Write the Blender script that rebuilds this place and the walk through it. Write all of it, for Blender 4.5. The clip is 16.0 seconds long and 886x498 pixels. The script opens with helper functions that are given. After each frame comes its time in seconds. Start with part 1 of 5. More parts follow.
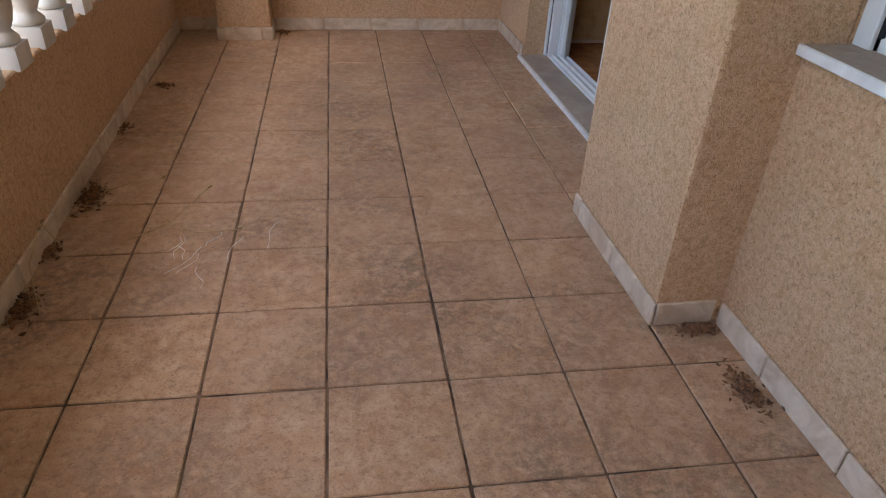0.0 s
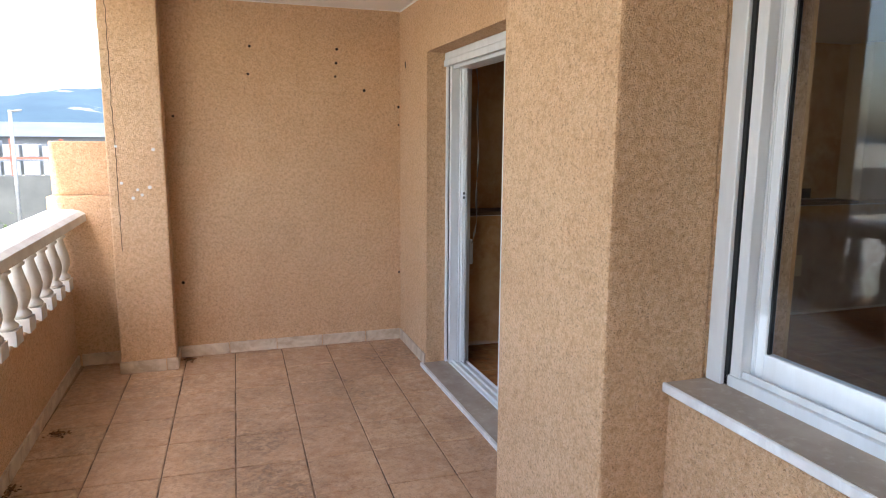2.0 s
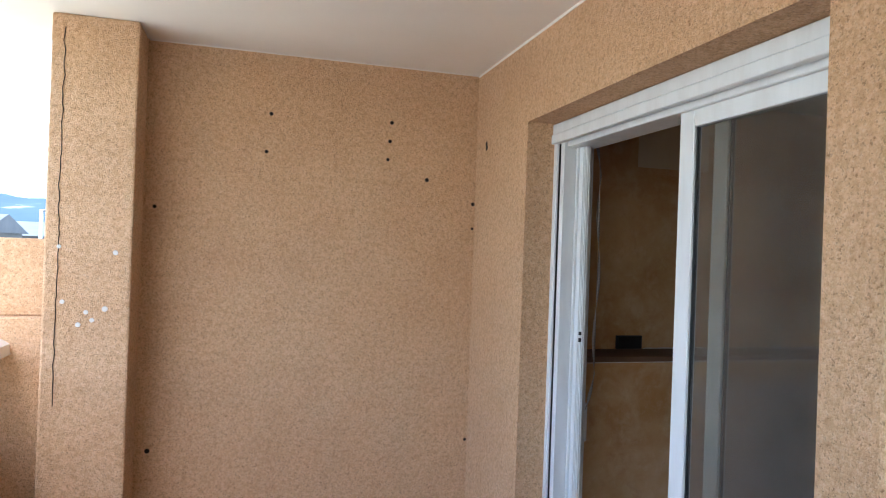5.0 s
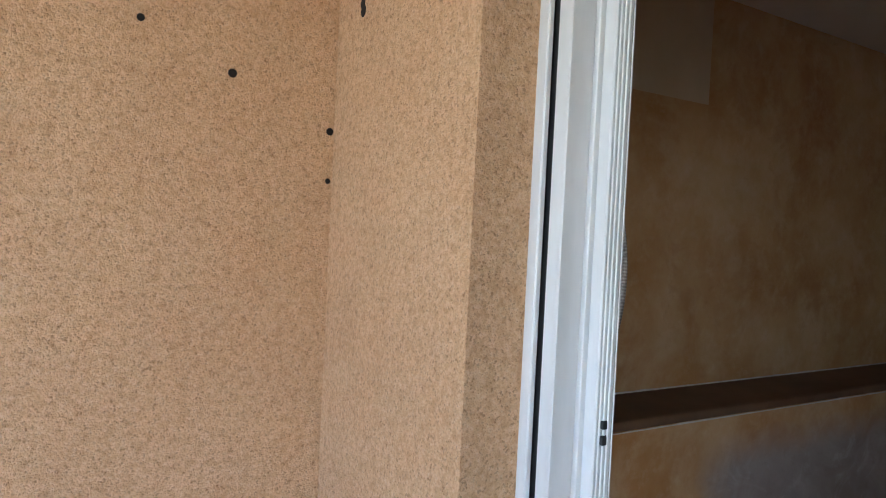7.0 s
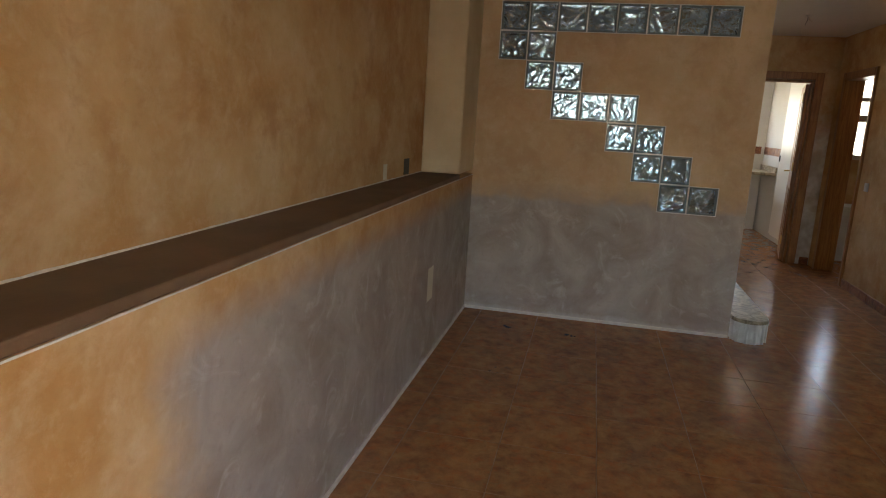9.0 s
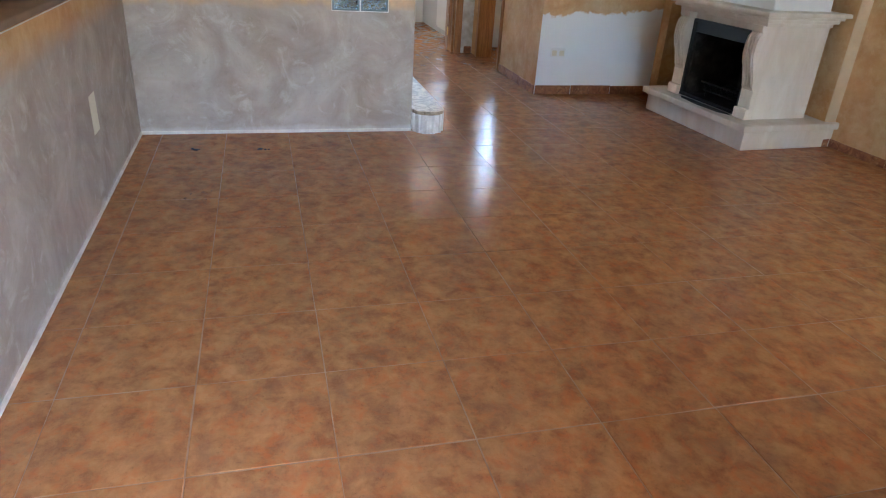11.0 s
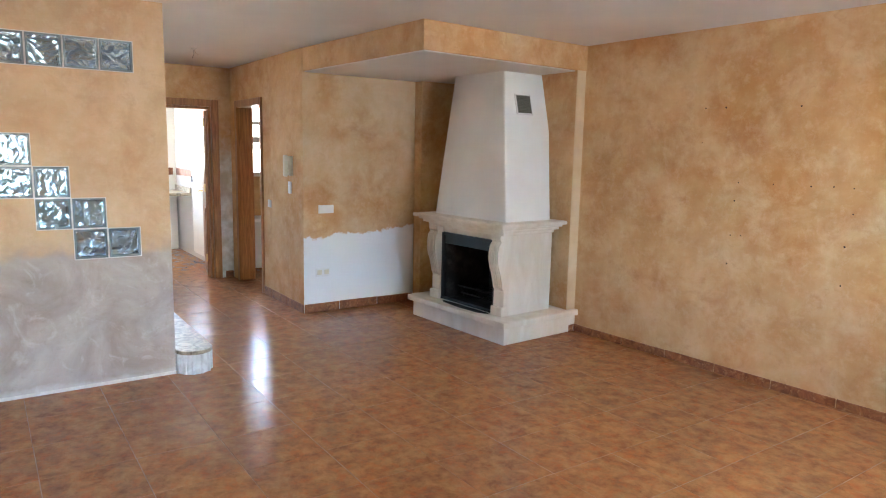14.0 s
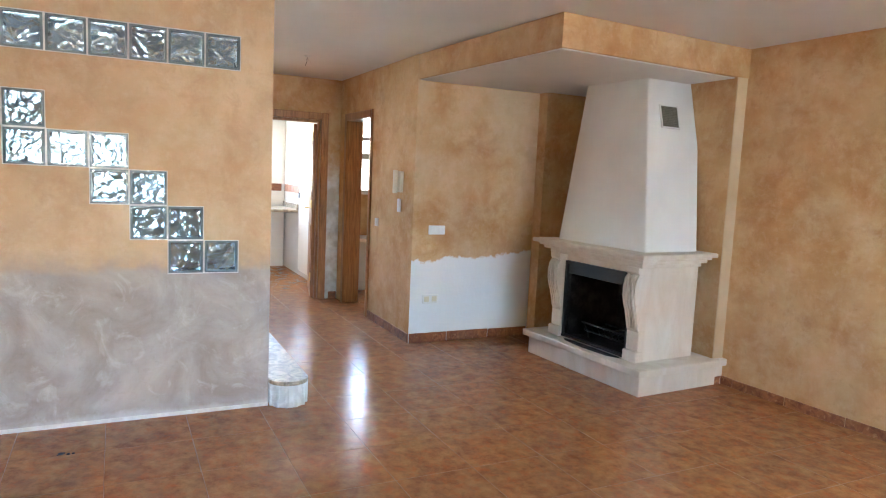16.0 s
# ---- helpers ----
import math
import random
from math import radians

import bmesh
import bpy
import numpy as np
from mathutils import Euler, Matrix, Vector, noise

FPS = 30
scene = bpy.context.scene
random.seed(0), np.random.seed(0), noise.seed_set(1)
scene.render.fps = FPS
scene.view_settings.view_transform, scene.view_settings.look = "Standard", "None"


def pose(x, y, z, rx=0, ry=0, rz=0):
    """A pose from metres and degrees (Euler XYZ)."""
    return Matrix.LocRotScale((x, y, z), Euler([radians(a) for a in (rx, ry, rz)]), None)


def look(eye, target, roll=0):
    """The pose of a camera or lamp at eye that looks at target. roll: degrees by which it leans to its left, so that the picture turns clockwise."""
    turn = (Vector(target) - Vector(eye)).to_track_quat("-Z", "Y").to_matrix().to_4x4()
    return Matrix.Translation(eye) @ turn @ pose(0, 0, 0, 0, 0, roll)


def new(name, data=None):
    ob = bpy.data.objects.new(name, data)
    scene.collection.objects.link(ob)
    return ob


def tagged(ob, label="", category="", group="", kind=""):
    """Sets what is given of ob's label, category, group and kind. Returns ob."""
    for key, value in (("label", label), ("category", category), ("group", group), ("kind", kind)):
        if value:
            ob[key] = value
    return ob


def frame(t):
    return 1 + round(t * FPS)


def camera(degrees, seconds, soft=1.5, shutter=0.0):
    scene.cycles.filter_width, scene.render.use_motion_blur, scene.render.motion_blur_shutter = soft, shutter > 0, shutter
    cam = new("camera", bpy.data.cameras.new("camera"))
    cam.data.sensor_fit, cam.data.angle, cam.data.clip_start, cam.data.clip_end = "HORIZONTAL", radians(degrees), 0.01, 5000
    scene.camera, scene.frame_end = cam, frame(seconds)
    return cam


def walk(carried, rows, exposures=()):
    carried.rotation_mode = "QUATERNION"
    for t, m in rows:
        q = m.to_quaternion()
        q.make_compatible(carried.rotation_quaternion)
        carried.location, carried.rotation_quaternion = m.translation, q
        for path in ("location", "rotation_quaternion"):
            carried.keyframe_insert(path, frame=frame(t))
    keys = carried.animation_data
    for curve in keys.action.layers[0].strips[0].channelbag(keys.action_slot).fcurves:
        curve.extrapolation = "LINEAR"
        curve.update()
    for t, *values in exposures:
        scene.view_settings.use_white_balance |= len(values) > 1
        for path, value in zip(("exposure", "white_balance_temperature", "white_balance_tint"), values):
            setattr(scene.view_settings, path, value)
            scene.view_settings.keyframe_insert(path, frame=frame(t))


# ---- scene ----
cam = camera(67.0, 16.0, soft=1.1)
PATH = [
    (0, (-1.345, -5.101, 1.342), (-1.023, -3.448, 0.263), 3.0),
    (0.5, (-1.323, -5.111, 1.392), (-0.909, -3.398, 0.447), 1.1),
    (1, (-1.314, -5.119, 1.448), (-0.783, -3.355, 0.67), -0.3),
    (1.5, (-1.345, -5.128, 1.513), (-0.752, -3.302, 0.953), 0.4),
    (2, (-1.358, -5.129, 1.599), (-0.731, -3.257, 1.278), 0.4),
    (2.5, (-1.386, -5.129, 1.608), (-0.746, -3.238, 1.504), 0.3),
    (3, (-1.39, -5.07, 1.651), (-0.745, -3.177, 1.615), 0.7),
    (3.5, (-1.32, -4.852, 1.643), (-0.684, -2.955, 1.661), 1.1),
    (4, (-1.321, -4.49, 1.614), (-0.733, -2.578, 1.633), 1.5),
    (4.5, (-1.282, -4.043, 1.58), (-0.726, -2.122, 1.606), 1.8),
    (4.7, (-1.242, -3.839, 1.582), (-0.695, -1.915, 1.597), 2.0),
    (6.8, (-0.761, -1.861, 1.584), (0.137, -0.074, 1.548), 2.5),
    (7, (-0.69, -1.753, 1.586), (0.345, -0.042, 1.538), 2.8),
    (7.5, (-0.391, -1.512, 1.572), (0.892, 0.022, 1.529), 2.5),
    (8, (-0.149, -1.315, 1.527), (1.471, -0.143, 1.5), 2.1),
    (8.5, (-0.05, -1.244, 1.496), (1.815, -0.546, 1.305), 2.4),
    (9, (-0.004, -1.221, 1.435), (1.915, -0.814, 1.046), 3.4),
    (9.5, (-0.002, -1.155, 1.399), (1.909, -1.059, 0.815), 4.3),
    (9.7, (-0.014, -1.139, 1.391), (1.874, -1.161, 0.734), 4.8),
    (12, (0.068, -1.274, 1.493), (1.704, -2.054, 0.646), 0.8),
    (12.5, (0.113, -1.254, 1.511), (1.687, -2.233, 0.76), 0.8),
    (13, (0.089, -1.242, 1.547), (1.651, -2.322, 0.918), 1.0),
    (13.5, (0.097, -1.22, 1.564), (1.694, -2.342, 1.13), 1.2),
    (14, (0.097, -1.227, 1.598), (1.723, -2.355, 1.309), 1.2),
    (14.5, (0.127, -1.282, 1.587), (1.771, -2.395, 1.347), 2.0),
    (15, (0.211, -1.346, 1.572), (1.913, -2.375, 1.362), 2.3),
    (15.5, (0.407, -1.401, 1.505), (2.166, -2.323, 1.273), 2.8),
    (16, (0.748, -1.43, 1.505), (2.532, -2.308, 1.285), 2.6),
]
walk(cam, [(t, look(eye, target, roll)) for t, eye, target, roll in PATH],
     [(0.0, 2.3, 6000, 9), (1.0, 2.45, 5900, 9), (2.0, 2.8, 6050, 10), (2.7, 2.95, 6100, 11), (3.5, 2.85, 5700, 8), (4.7, 2.8, 5450, 7), (6.8, 3.1, 5450, 6), (7.6, 3.0, 5500, 6), (8.1, 2.65, 6100, 8),
      (8.5, 3.75, 8500, 10), (9.0, 4.55, 6900, 8), (9.7, 5.3, 5850, 6), (12.0, 6.35, 5550, 6), (13.0, 6.45, 5600, 6), (14.5, 6.65, 5600, 6), (16.0, 6.65, 5600, 6)])

# ---- world and sun ----
world = bpy.data.worlds.new("world")
scene.world = world
world.use_nodes = True
wn = world.node_tree
sky = wn.nodes.new("ShaderNodeTexSky")
sky.sky_type = "NISHITA"
sky.sun_disc = False
sky.sun_elevation, sky.sun_rotation = radians(58), radians(188)
sky.dust_density = 3.5
sky.air_density = 1.2
wn.links.new(sky.outputs[0], wn.nodes["Background"].inputs[0])
wn.nodes["Background"].inputs[1].default_value = 0.14
sun = new("sun", bpy.data.lights.new("sun", "SUN"))
sun.data.energy, sun.data.angle, sun.data.color = 2.3, radians(1), (1.0, 0.95, 0.86)
sun.matrix_world = look((math.sin(radians(188)) * math.cos(radians(58)) * 30, math.cos(radians(188)) * math.cos(radians(58)) * 30, math.sin(radians(58)) * 30), (0, 0, 0))


def window_lamp(name, eye, target, w, h, watts, color=(0.86, 0.93, 1.0), spread=105):
    """Sky light in a window opening."""
    li = bpy.data.lights.new(name, "AREA")
    li.shape, li.size, li.size_y, li.energy, li.color = "RECTANGLE", w, h, watts, color
    li.spread = radians(spread)
    ob = new(name, li)
    ob.matrix_world = look(eye, target)
    return ob


window_lamp("kitchen_window_light", (11.02, -3.1, 1.6), (8.6, -3.3, 0.9), 0.65, 1.0, 0.20, (1.0, 0.93, 0.82))
window_lamp("bathroom_window_light", (9.13, -4.5, 1.7), (7.0, -4.3, 0.8), 0.6, 0.9, 0.08)
window_lamp("living_window_light", (0.20, -4.35, 1.54), (3.0, -4.2, 0.9), 1.5, 1.15, 0.35, (0.82, 0.91, 1.0), 180)


# ---- materials ----
class Mat:
    """A node material with short ways to add nodes."""

    def __init__(self, name, rough=0.8, metal=0.0):
        self.m = bpy.data.materials.new(name)
        self.m.use_nodes = True
        self.nt = self.m.node_tree
        self.b = self.nt.nodes["Principled BSDF"]
        self.b.inputs["Roughness"].default_value = rough
        self.b.inputs["Metallic"].default_value = metal
        geo = self.nt.nodes.new("ShaderNodeNewGeometry")
        self.pos = geo.outputs["Position"]
        self.island = geo.outputs["Random Per Island"]

    def put(self, socket, value):
        if isinstance(value, bpy.types.NodeSocket):
            self.nt.links.new(value, socket)
        else:
            socket.default_value = value

    def noise(self, scale, detail=4.0, rough=0.55, dist=0.0, vec=None):
        n = self.nt.nodes.new("ShaderNodeTexNoise")
        self.nt.links.new(vec or self.pos, n.inputs["Vector"])
        n.inputs["Scale"].default_value, n.inputs["Detail"].default_value = scale, detail
        n.inputs["Roughness"].default_value, n.inputs["Distortion"].default_value = rough, dist
        return n.outputs["Fac"]

    def cells(self, scale, vec=None, feature="F1"):
        n = self.nt.nodes.new("ShaderNodeTexVoronoi")
        n.feature = feature
        self.nt.links.new(vec or self.pos, n.inputs["Vector"])
        n.inputs["Scale"].default_value = scale
        return n.outputs["Distance"]

    def stretch(self, sx, sy, sz):
        n = self.nt.nodes.new("ShaderNodeMapping")
        n.inputs["Scale"].default_value = (sx, sy, sz)
        self.nt.links.new(self.pos, n.inputs["Vector"])
        return n.outputs[0]

    def moved(self):
        """Positions with an offset of their own for each piece."""
        info = self.nt.nodes.new("ShaderNodeObjectInfo")
        k = self.math("MULTIPLY", info.outputs["Random"], 37.0)
        n = self.nt.nodes.new("ShaderNodeVectorMath")
        n.operation = "ADD"
        self.nt.links.new(self.pos, n.inputs[0])
        self.nt.links.new(k, n.inputs[1])
        return n.outputs[0]

    def rand(self):
        return self.nt.nodes.new("ShaderNodeObjectInfo").outputs["Random"]

    def axis(self, a):
        n = self.nt.nodes.new("ShaderNodeSeparateXYZ")
        self.nt.links.new(self.pos, n.inputs[0])
        return n.outputs[a]

    def math(self, op, a, b=0.0):
        n = self.nt.nodes.new("ShaderNodeMath")
        n.operation = op
        self.put(n.inputs[0], a)
        self.put(n.inputs[1], b)
        return n.outputs[0]

    def ramp(self, fac, lo, hi, a=0.0, b=1.0):
        n = self.nt.nodes.new("ShaderNodeMapRange")
        n.clamp = True
        self.put(n.inputs["Value"], fac)
        for k, v in (("From Min", lo), ("From Max", hi), ("To Min", a), ("To Max", b)):
            n.inputs[k].default_value = v
        return n.outputs[0]

    def mix(self, fac, a, b, mode="MIX"):
        n = self.nt.nodes.new("ShaderNodeMix")
        n.data_type, n.blend_type = "RGBA", mode
        self.put(n.inputs[0], fac)
        for sock, v in ((n.inputs[6], a), (n.inputs[7], b)):
            self.put(sock, (*v, 1.0) if isinstance(v, tuple) else v)
        return n.outputs[2]

    def color(self, c):
        self.put(self.b.inputs["Base Color"], (*c, 1.0) if isinstance(c, tuple) else c)
        return self

    def rough(self, r):
        self.put(self.b.inputs["Roughness"], r)
        return self

    def bump(self, height, strength=0.4, dist=0.003):
        n = self.nt.nodes.new("ShaderNodeBump")
        n.inputs["Strength"].default_value, n.inputs["Distance"].default_value = strength, dist
        self.nt.links.new(height, n.inputs["Height"])
        self.nt.links.new(n.outputs[0], self.b.inputs["Normal"])
        return self


def stucco(name, base, dark, light):
    """Rough-cast render with grains of mixed tone and pit shade put into the colour."""
    m = Mat(name, 0.92)
    shift = m.nt.nodes.new("ShaderNodeVectorMath")
    shift.operation = "ADD"
    wob = m.nt.nodes.new("ShaderNodeTexNoise")
    m.nt.links.new(m.pos, wob.inputs["Vector"])
    wob.inputs["Scale"].default_value, wob.inputs["Detail"].default_value = 170, 3
    sc = m.nt.nodes.new("ShaderNodeVectorMath")
    sc.operation = "SCALE"
    sc.inputs["Scale"].default_value = 0.009
    m.nt.links.new(wob.outputs["Color"], sc.inputs[0])
    m.nt.links.new(m.pos, shift.inputs[0])
    m.nt.links.new(sc.outputs[0], shift.inputs[1])
    v = shift.outputs[0]
    vor = m.nt.nodes.new("ShaderNodeTexVoronoi")
    m.nt.links.new(v, vor.inputs["Vector"])
    vor.inputs["Scale"].default_value = 235
    sep = m.nt.nodes.new("ShaderNodeSeparateColor")
    m.nt.links.new(vor.outputs["Color"], sep.inputs[0])
    grit = sep.outputs[0]
    grain = m.noise(95, 5.0, 0.7, 0.3)
    c = m.mix(m.ramp(m.noise(1.1, 6, 0.6), 0.35, 0.68), base, light)
    c = m.mix(m.ramp(m.noise(5, 5, 0.65), 0.46, 0.75, 0, 0.25), c, dark)
    c = m.mix(m.ramp(grit, 0.0, 0.30, 0.38, 0), c, dark)
    c = m.mix(m.ramp(grit, 0.70, 1.0, 0, 0.35), c, (0.74, 0.55, 0.38))
    c = m.mix(m.ramp(grain, 0.50, 0.64, 0, 0.4), c, dark)
    c = m.mix(m.ramp(grain, 0.36, 0.48, 0.35, 0), c, (0.82, 0.61, 0.41))
    c = m.mix(m.ramp(m.noise(42, 4, 0.6, 0.2), 0.46, 0.66, 0, 0.42), c, dark)
    # shade inside the pits is painted dark, besides their bump
    pit = m.math("MULTIPLY", m.ramp(sep.outputs[1], 0.80, 0.90), m.ramp(m.noise(75, 3, 0.6), 0.40, 0.58))
    c = m.mix(m.math("MULTIPLY", pit, 0.6), c, (dark[0] * 0.5, dark[1] * 0.48, dark[2] * 0.48))
    m.color(c)
    h = m.math("ADD", m.math("MULTIPLY", grain, 1.0), m.math("MULTIPLY", m.math("ADD", vor.outputs["Distance"], pit), -0.7))
    return m.bump(h, 0.9, 0.006)


STUCCO = stucco("peach_stucco", (0.71, 0.445, 0.245), (0.45, 0.235, 0.10), (0.77, 0.515, 0.305)).m


def plain_paint(name, a, b, scale=3.0, rough=0.75, bump=0.08):
    m = Mat(name, rough)
    m.color(m.mix(m.ramp(m.noise(scale, 6), 0.35, 0.7), a, b))
    return m.bump(m.noise(60, 4), bump, 0.004)


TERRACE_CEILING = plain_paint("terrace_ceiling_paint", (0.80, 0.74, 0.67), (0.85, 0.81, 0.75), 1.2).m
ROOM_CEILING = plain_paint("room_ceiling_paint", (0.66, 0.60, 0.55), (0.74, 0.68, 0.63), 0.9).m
DUSTY_PLASTER = plain_paint("dusty_plaster", (0.50, 0.44, 0.39), (0.60, 0.54, 0.49), 14, 0.9, 0.3).m
DISTEMPER = plain_paint("old_white_paint", (0.70, 0.66, 0.62), (0.76, 0.73, 0.70), 2.0).m

# terrace floor tile: warm beige stoneware, each with its own tone
t_ = Mat("terrace_tile", 0.55)
v_ = t_.moved()
c_ = t_.mix(t_.ramp(t_.noise(5, 6, 0.6, 0.6, v_), 0.35, 0.68), (0.37, 0.20, 0.102), (0.50, 0.31, 0.175))
c_ = t_.mix(t_.ramp(t_.noise(14, 6, 0.7, 0.3, v_), 0.42, 0.62, 0, 0.8), c_, (0.56, 0.385, 0.25))
c_ = t_.mix(t_.ramp(t_.noise(38, 5, 0.7), 0.50, 0.62, 0, 0.6), c_, (0.25, 0.132, 0.072))
c_ = t_.mix(t_.ramp(t_.noise(150, 4, 0.7), 0.55, 0.66, 0, 0.75), c_, (0.15, 0.08, 0.045))
c_ = t_.mix(t_.ramp(t_.noise(95, 4, 0.7), 0.56, 0.68, 0, 0.6), c_, (0.62, 0.45, 0.31))
grime_ = t_.math("MULTIPLY", t_.ramp(t_.noise(1.0, 5, 0.6), 0.44, 0.60), t_.ramp(t_.noise(28, 6, 0.75, 0.5), 0.38, 0.60))
c_ = t_.mix(t_.math("MULTIPLY", grime_, 0.9), c_, (0.155, 0.10, 0.065))
c_ = t_.mix(t_.ramp(t_.rand(), 0, 1, 0.0, 0.30), c_, (0.34, 0.20, 0.125))
t_.color(c_).rough(t_.ramp(t_.noise(20, 4), 0.3, 0.7, 0.42, 0.7))
TERRACE_TILE = t_.bump(t_.noise(90, 5, 0.65), 0.2, 0.003).m

g_ = Mat("dirty_grout", 0.95)
g_.color(g_.mix(g_.ramp(g_.noise(7, 5), 0.38, 0.62), (0.06, 0.038, 0.025), (0.27, 0.17, 0.105)))
GROUT = g_.bump(g_.noise(150, 4), 0.4, 0.003).m

m_ = Mat("skirting_stone", 0.5)
m_.color(m_.mix(m_.ramp(m_.noise(9, 6, 0.6, 0.8, m_.moved()), 0.38, 0.66), (0.47, 0.35, 0.245), (0.68, 0.56, 0.43)))
SKIRTING = m_.bump(m_.noise(70, 4), 0.1, 0.003).m

m_ = Mat("dusty_marble", 0.55)
c_ = m_.mix(m_.ramp(m_.noise(6, 6), 0.35, 0.7), (0.30, 0.235, 0.18), (0.42, 0.35, 0.28))
m_.color(m_.mix(m_.ramp(m_.noise(35, 4), 0.55, 0.75, 0, 0.5), c_, (0.50, 0.43, 0.36)))
DUSTY_MARBLE = m_.bump(m_.noise(90, 3), 0.12, 0.003).m

m_ = Mat("white_marble", 0.35)
m_.color(m_.mix(m_.ramp(m_.noise(7, 7, 0.6, 1.2), 0.42, 0.62), (0.62, 0.60, 0.58), (0.76, 0.75, 0.73)))
WHITE_MARBLE = m_.m

m_ = Mat("cast_stone", 0.75)
c_ = m_.mix(m_.ramp(m_.noise(6, 6), 0.35, 0.7), (0.56, 0.51, 0.45), (0.68, 0.64, 0.58))
m_.color(m_.mix(m_.ramp(m_.noise(40, 4), 0.58, 0.75, 0, 0.35), c_, (0.45, 0.36, 0.28)))
CAST_STONE = m_.bump(m_.noise(120, 3), 0.2, 0.002).m

m_ = Mat("white_aluminium", 0.38)
m_.color(m_.mix(m_.ramp(m_.noise(14, 5, 0.6, 0.0, m_.stretch(1, 1, 0.2)), 0.4, 0.75), (0.68, 0.69, 0.70), (0.60, 0.60, 0.60)))
ALU = m_.m
RUBBER = Mat("black_rubber", 0.7).color((0.012, 0.012, 0.013)).m
DARK_PLASTIC = Mat("dark_plastic", 0.45).color((0.02, 0.018, 0.016)).m
IVORY = plain_paint("ivory_plastic", (0.66, 0.60, 0.46), (0.72, 0.67, 0.54), 8, 0.4, 0.02).m
WHITE_PLASTIC = plain_paint("white_plastic", (0.72, 0.72, 0.72), (0.78, 0.78, 0.78), 8, 0.35, 0.02).m
COPPER = Mat("wire_copper", 0.4, 0.9).color((0.5, 0.36, 0.26)).m
VENT_MESH = Mat("dull_vent_mesh", 0.6).color((0.17, 0.15, 0.11)).m
BRASS = Mat("brass", 0.3, 1.0).color((0.75, 0.52, 0.2)).m

m_ = Mat("window_glass", 0.02)
m_.color((0.93, 0.95, 0.95))
m_.b.inputs["Transmission Weight"].default_value = 1.0
m_.b.inputs["IOR"].default_value = 1.42
GLASS = m_.m

m_ = Mat("dusty_door_glass", 0.05)
m_.color(m_.mix(m_.ramp(m_.noise(3, 6, 0.6), 0.3, 0.7), (0.50, 0.49, 0.44), (0.60, 0.59, 0.54)))
m_.b.inputs["Transmission Weight"].default_value = 0.955
m_.b.inputs["IOR"].default_value = 1.45
DUSTY_GLASS = m_.m

m_ = Mat("wavy_block_glass", 0.27)
m_.color((0.36, 0.49, 0.61))
m_.b.inputs["Transmission Weight"].default_value = 1.0
m_.b.inputs["IOR"].default_value = 1.45
v_ = m_.moved()
m_.bump(m_.noise(13, 1.0, 0.5, 1.2, v_), 0.6, 0.05)
BLOCK_GLASS = m_.m
m_ = Mat("block_rim_glass", 0.25)
m_.color((0.17, 0.19, 0.19))
BLOCK_RIM = m_.m
m_ = Mat("white_mortar", 0.9)
m_.color(m_.mix(m_.ramp(m_.noise(20, 5), 0.4, 0.7), (0.62, 0.57, 0.52), (0.74, 0.70, 0.66)))
MORTAR = m_.bump(m_.noise(120, 3), 0.3, 0.003).m


def ochre_color(m):
    """Sponged ochre limewash."""
    c = m.mix(m.ramp(m.noise(1.5, 8, 0.64, 0.25), 0.36, 0.64), (0.46, 0.225, 0.068), (0.62, 0.395, 0.19))
    c = m.mix(m.ramp(m.noise(4.5, 8, 0.68, 0.3), 0.46, 0.68, 0, 0.55), c, (0.68, 0.48, 0.285))
    c = m.mix(m.ramp(m.noise(2.6, 8, 0.7, 0.4), 0.54, 0.68, 0, 0.5), c, (0.37, 0.155, 0.042))
    c = m.mix(m.ramp(m.noise(14, 6, 0.72, 0.3), 0.52, 0.68, 0, 0.3), c, (0.68, 0.50, 0.32))
    return m.mix(m.ramp(m.noise(9, 7, 0.72, 0.4), 0.58, 0.70, 0, 0.35), c, (0.38, 0.17, 0.05))


def grey_color(m):
    """Bare trowelled plaster."""
    c = m.mix(m.ramp(m.noise(2.6, 8, 0.64, 0.9), 0.34, 0.68), (0.32, 0.248, 0.203), (0.47, 0.40, 0.355))
    c = m.mix(m.ramp(m.noise(4.5, 7, 0.65, 1.9), 0.55, 0.72, 0, 0.55), c, (0.59, 0.53, 0.49))
    return m.mix(m.ramp(m.noise(22, 5, 0.7, 0.4), 0.56, 0.70, 0, 0.3), c, (0.24, 0.185, 0.15))


def plaster_bump(m):
    return m.bump(m.math("ADD", m.noise(9, 6, 0.6, 1.0), m.math("MULTIPLY", m.noise(90, 3), 0.15)), 0.22, 0.012)


m_ = Mat("ochre_limewash", 0.8)
m_.color(ochre_color(m_))
OCHRE = plaster_bump(m_).m

m_ = Mat("partition_plaster", 0.8)
line_ = m_.math("ADD", m_.axis(2), m_.ramp(m_.noise(3.5, 6, 0.65), 0, 1, -0.07, 0.07))
band_ = m_.math("MULTIPLY", m_.ramp(line_, 0.90, 1.02, 1, 0), m_.ramp(m_.noise(9, 6, 0.65), 0.35, 0.6, 0.25, 0.8))
c_ = m_.mix(m_.ramp(line_, 0.86, 0.90, 1, 0), m_.mix(band_, m_.mix(0.3, ochre_color(m_), (0.64, 0.50, 0.37)), (0.40, 0.30, 0.225)), grey_color(m_))
m_.color(m_.mix(m_.ramp(line_, 0.0, 0.06, 0.8, 0), c_, (0.66, 0.63, 0.61)))
PARTITION = plaster_bump(m_).m

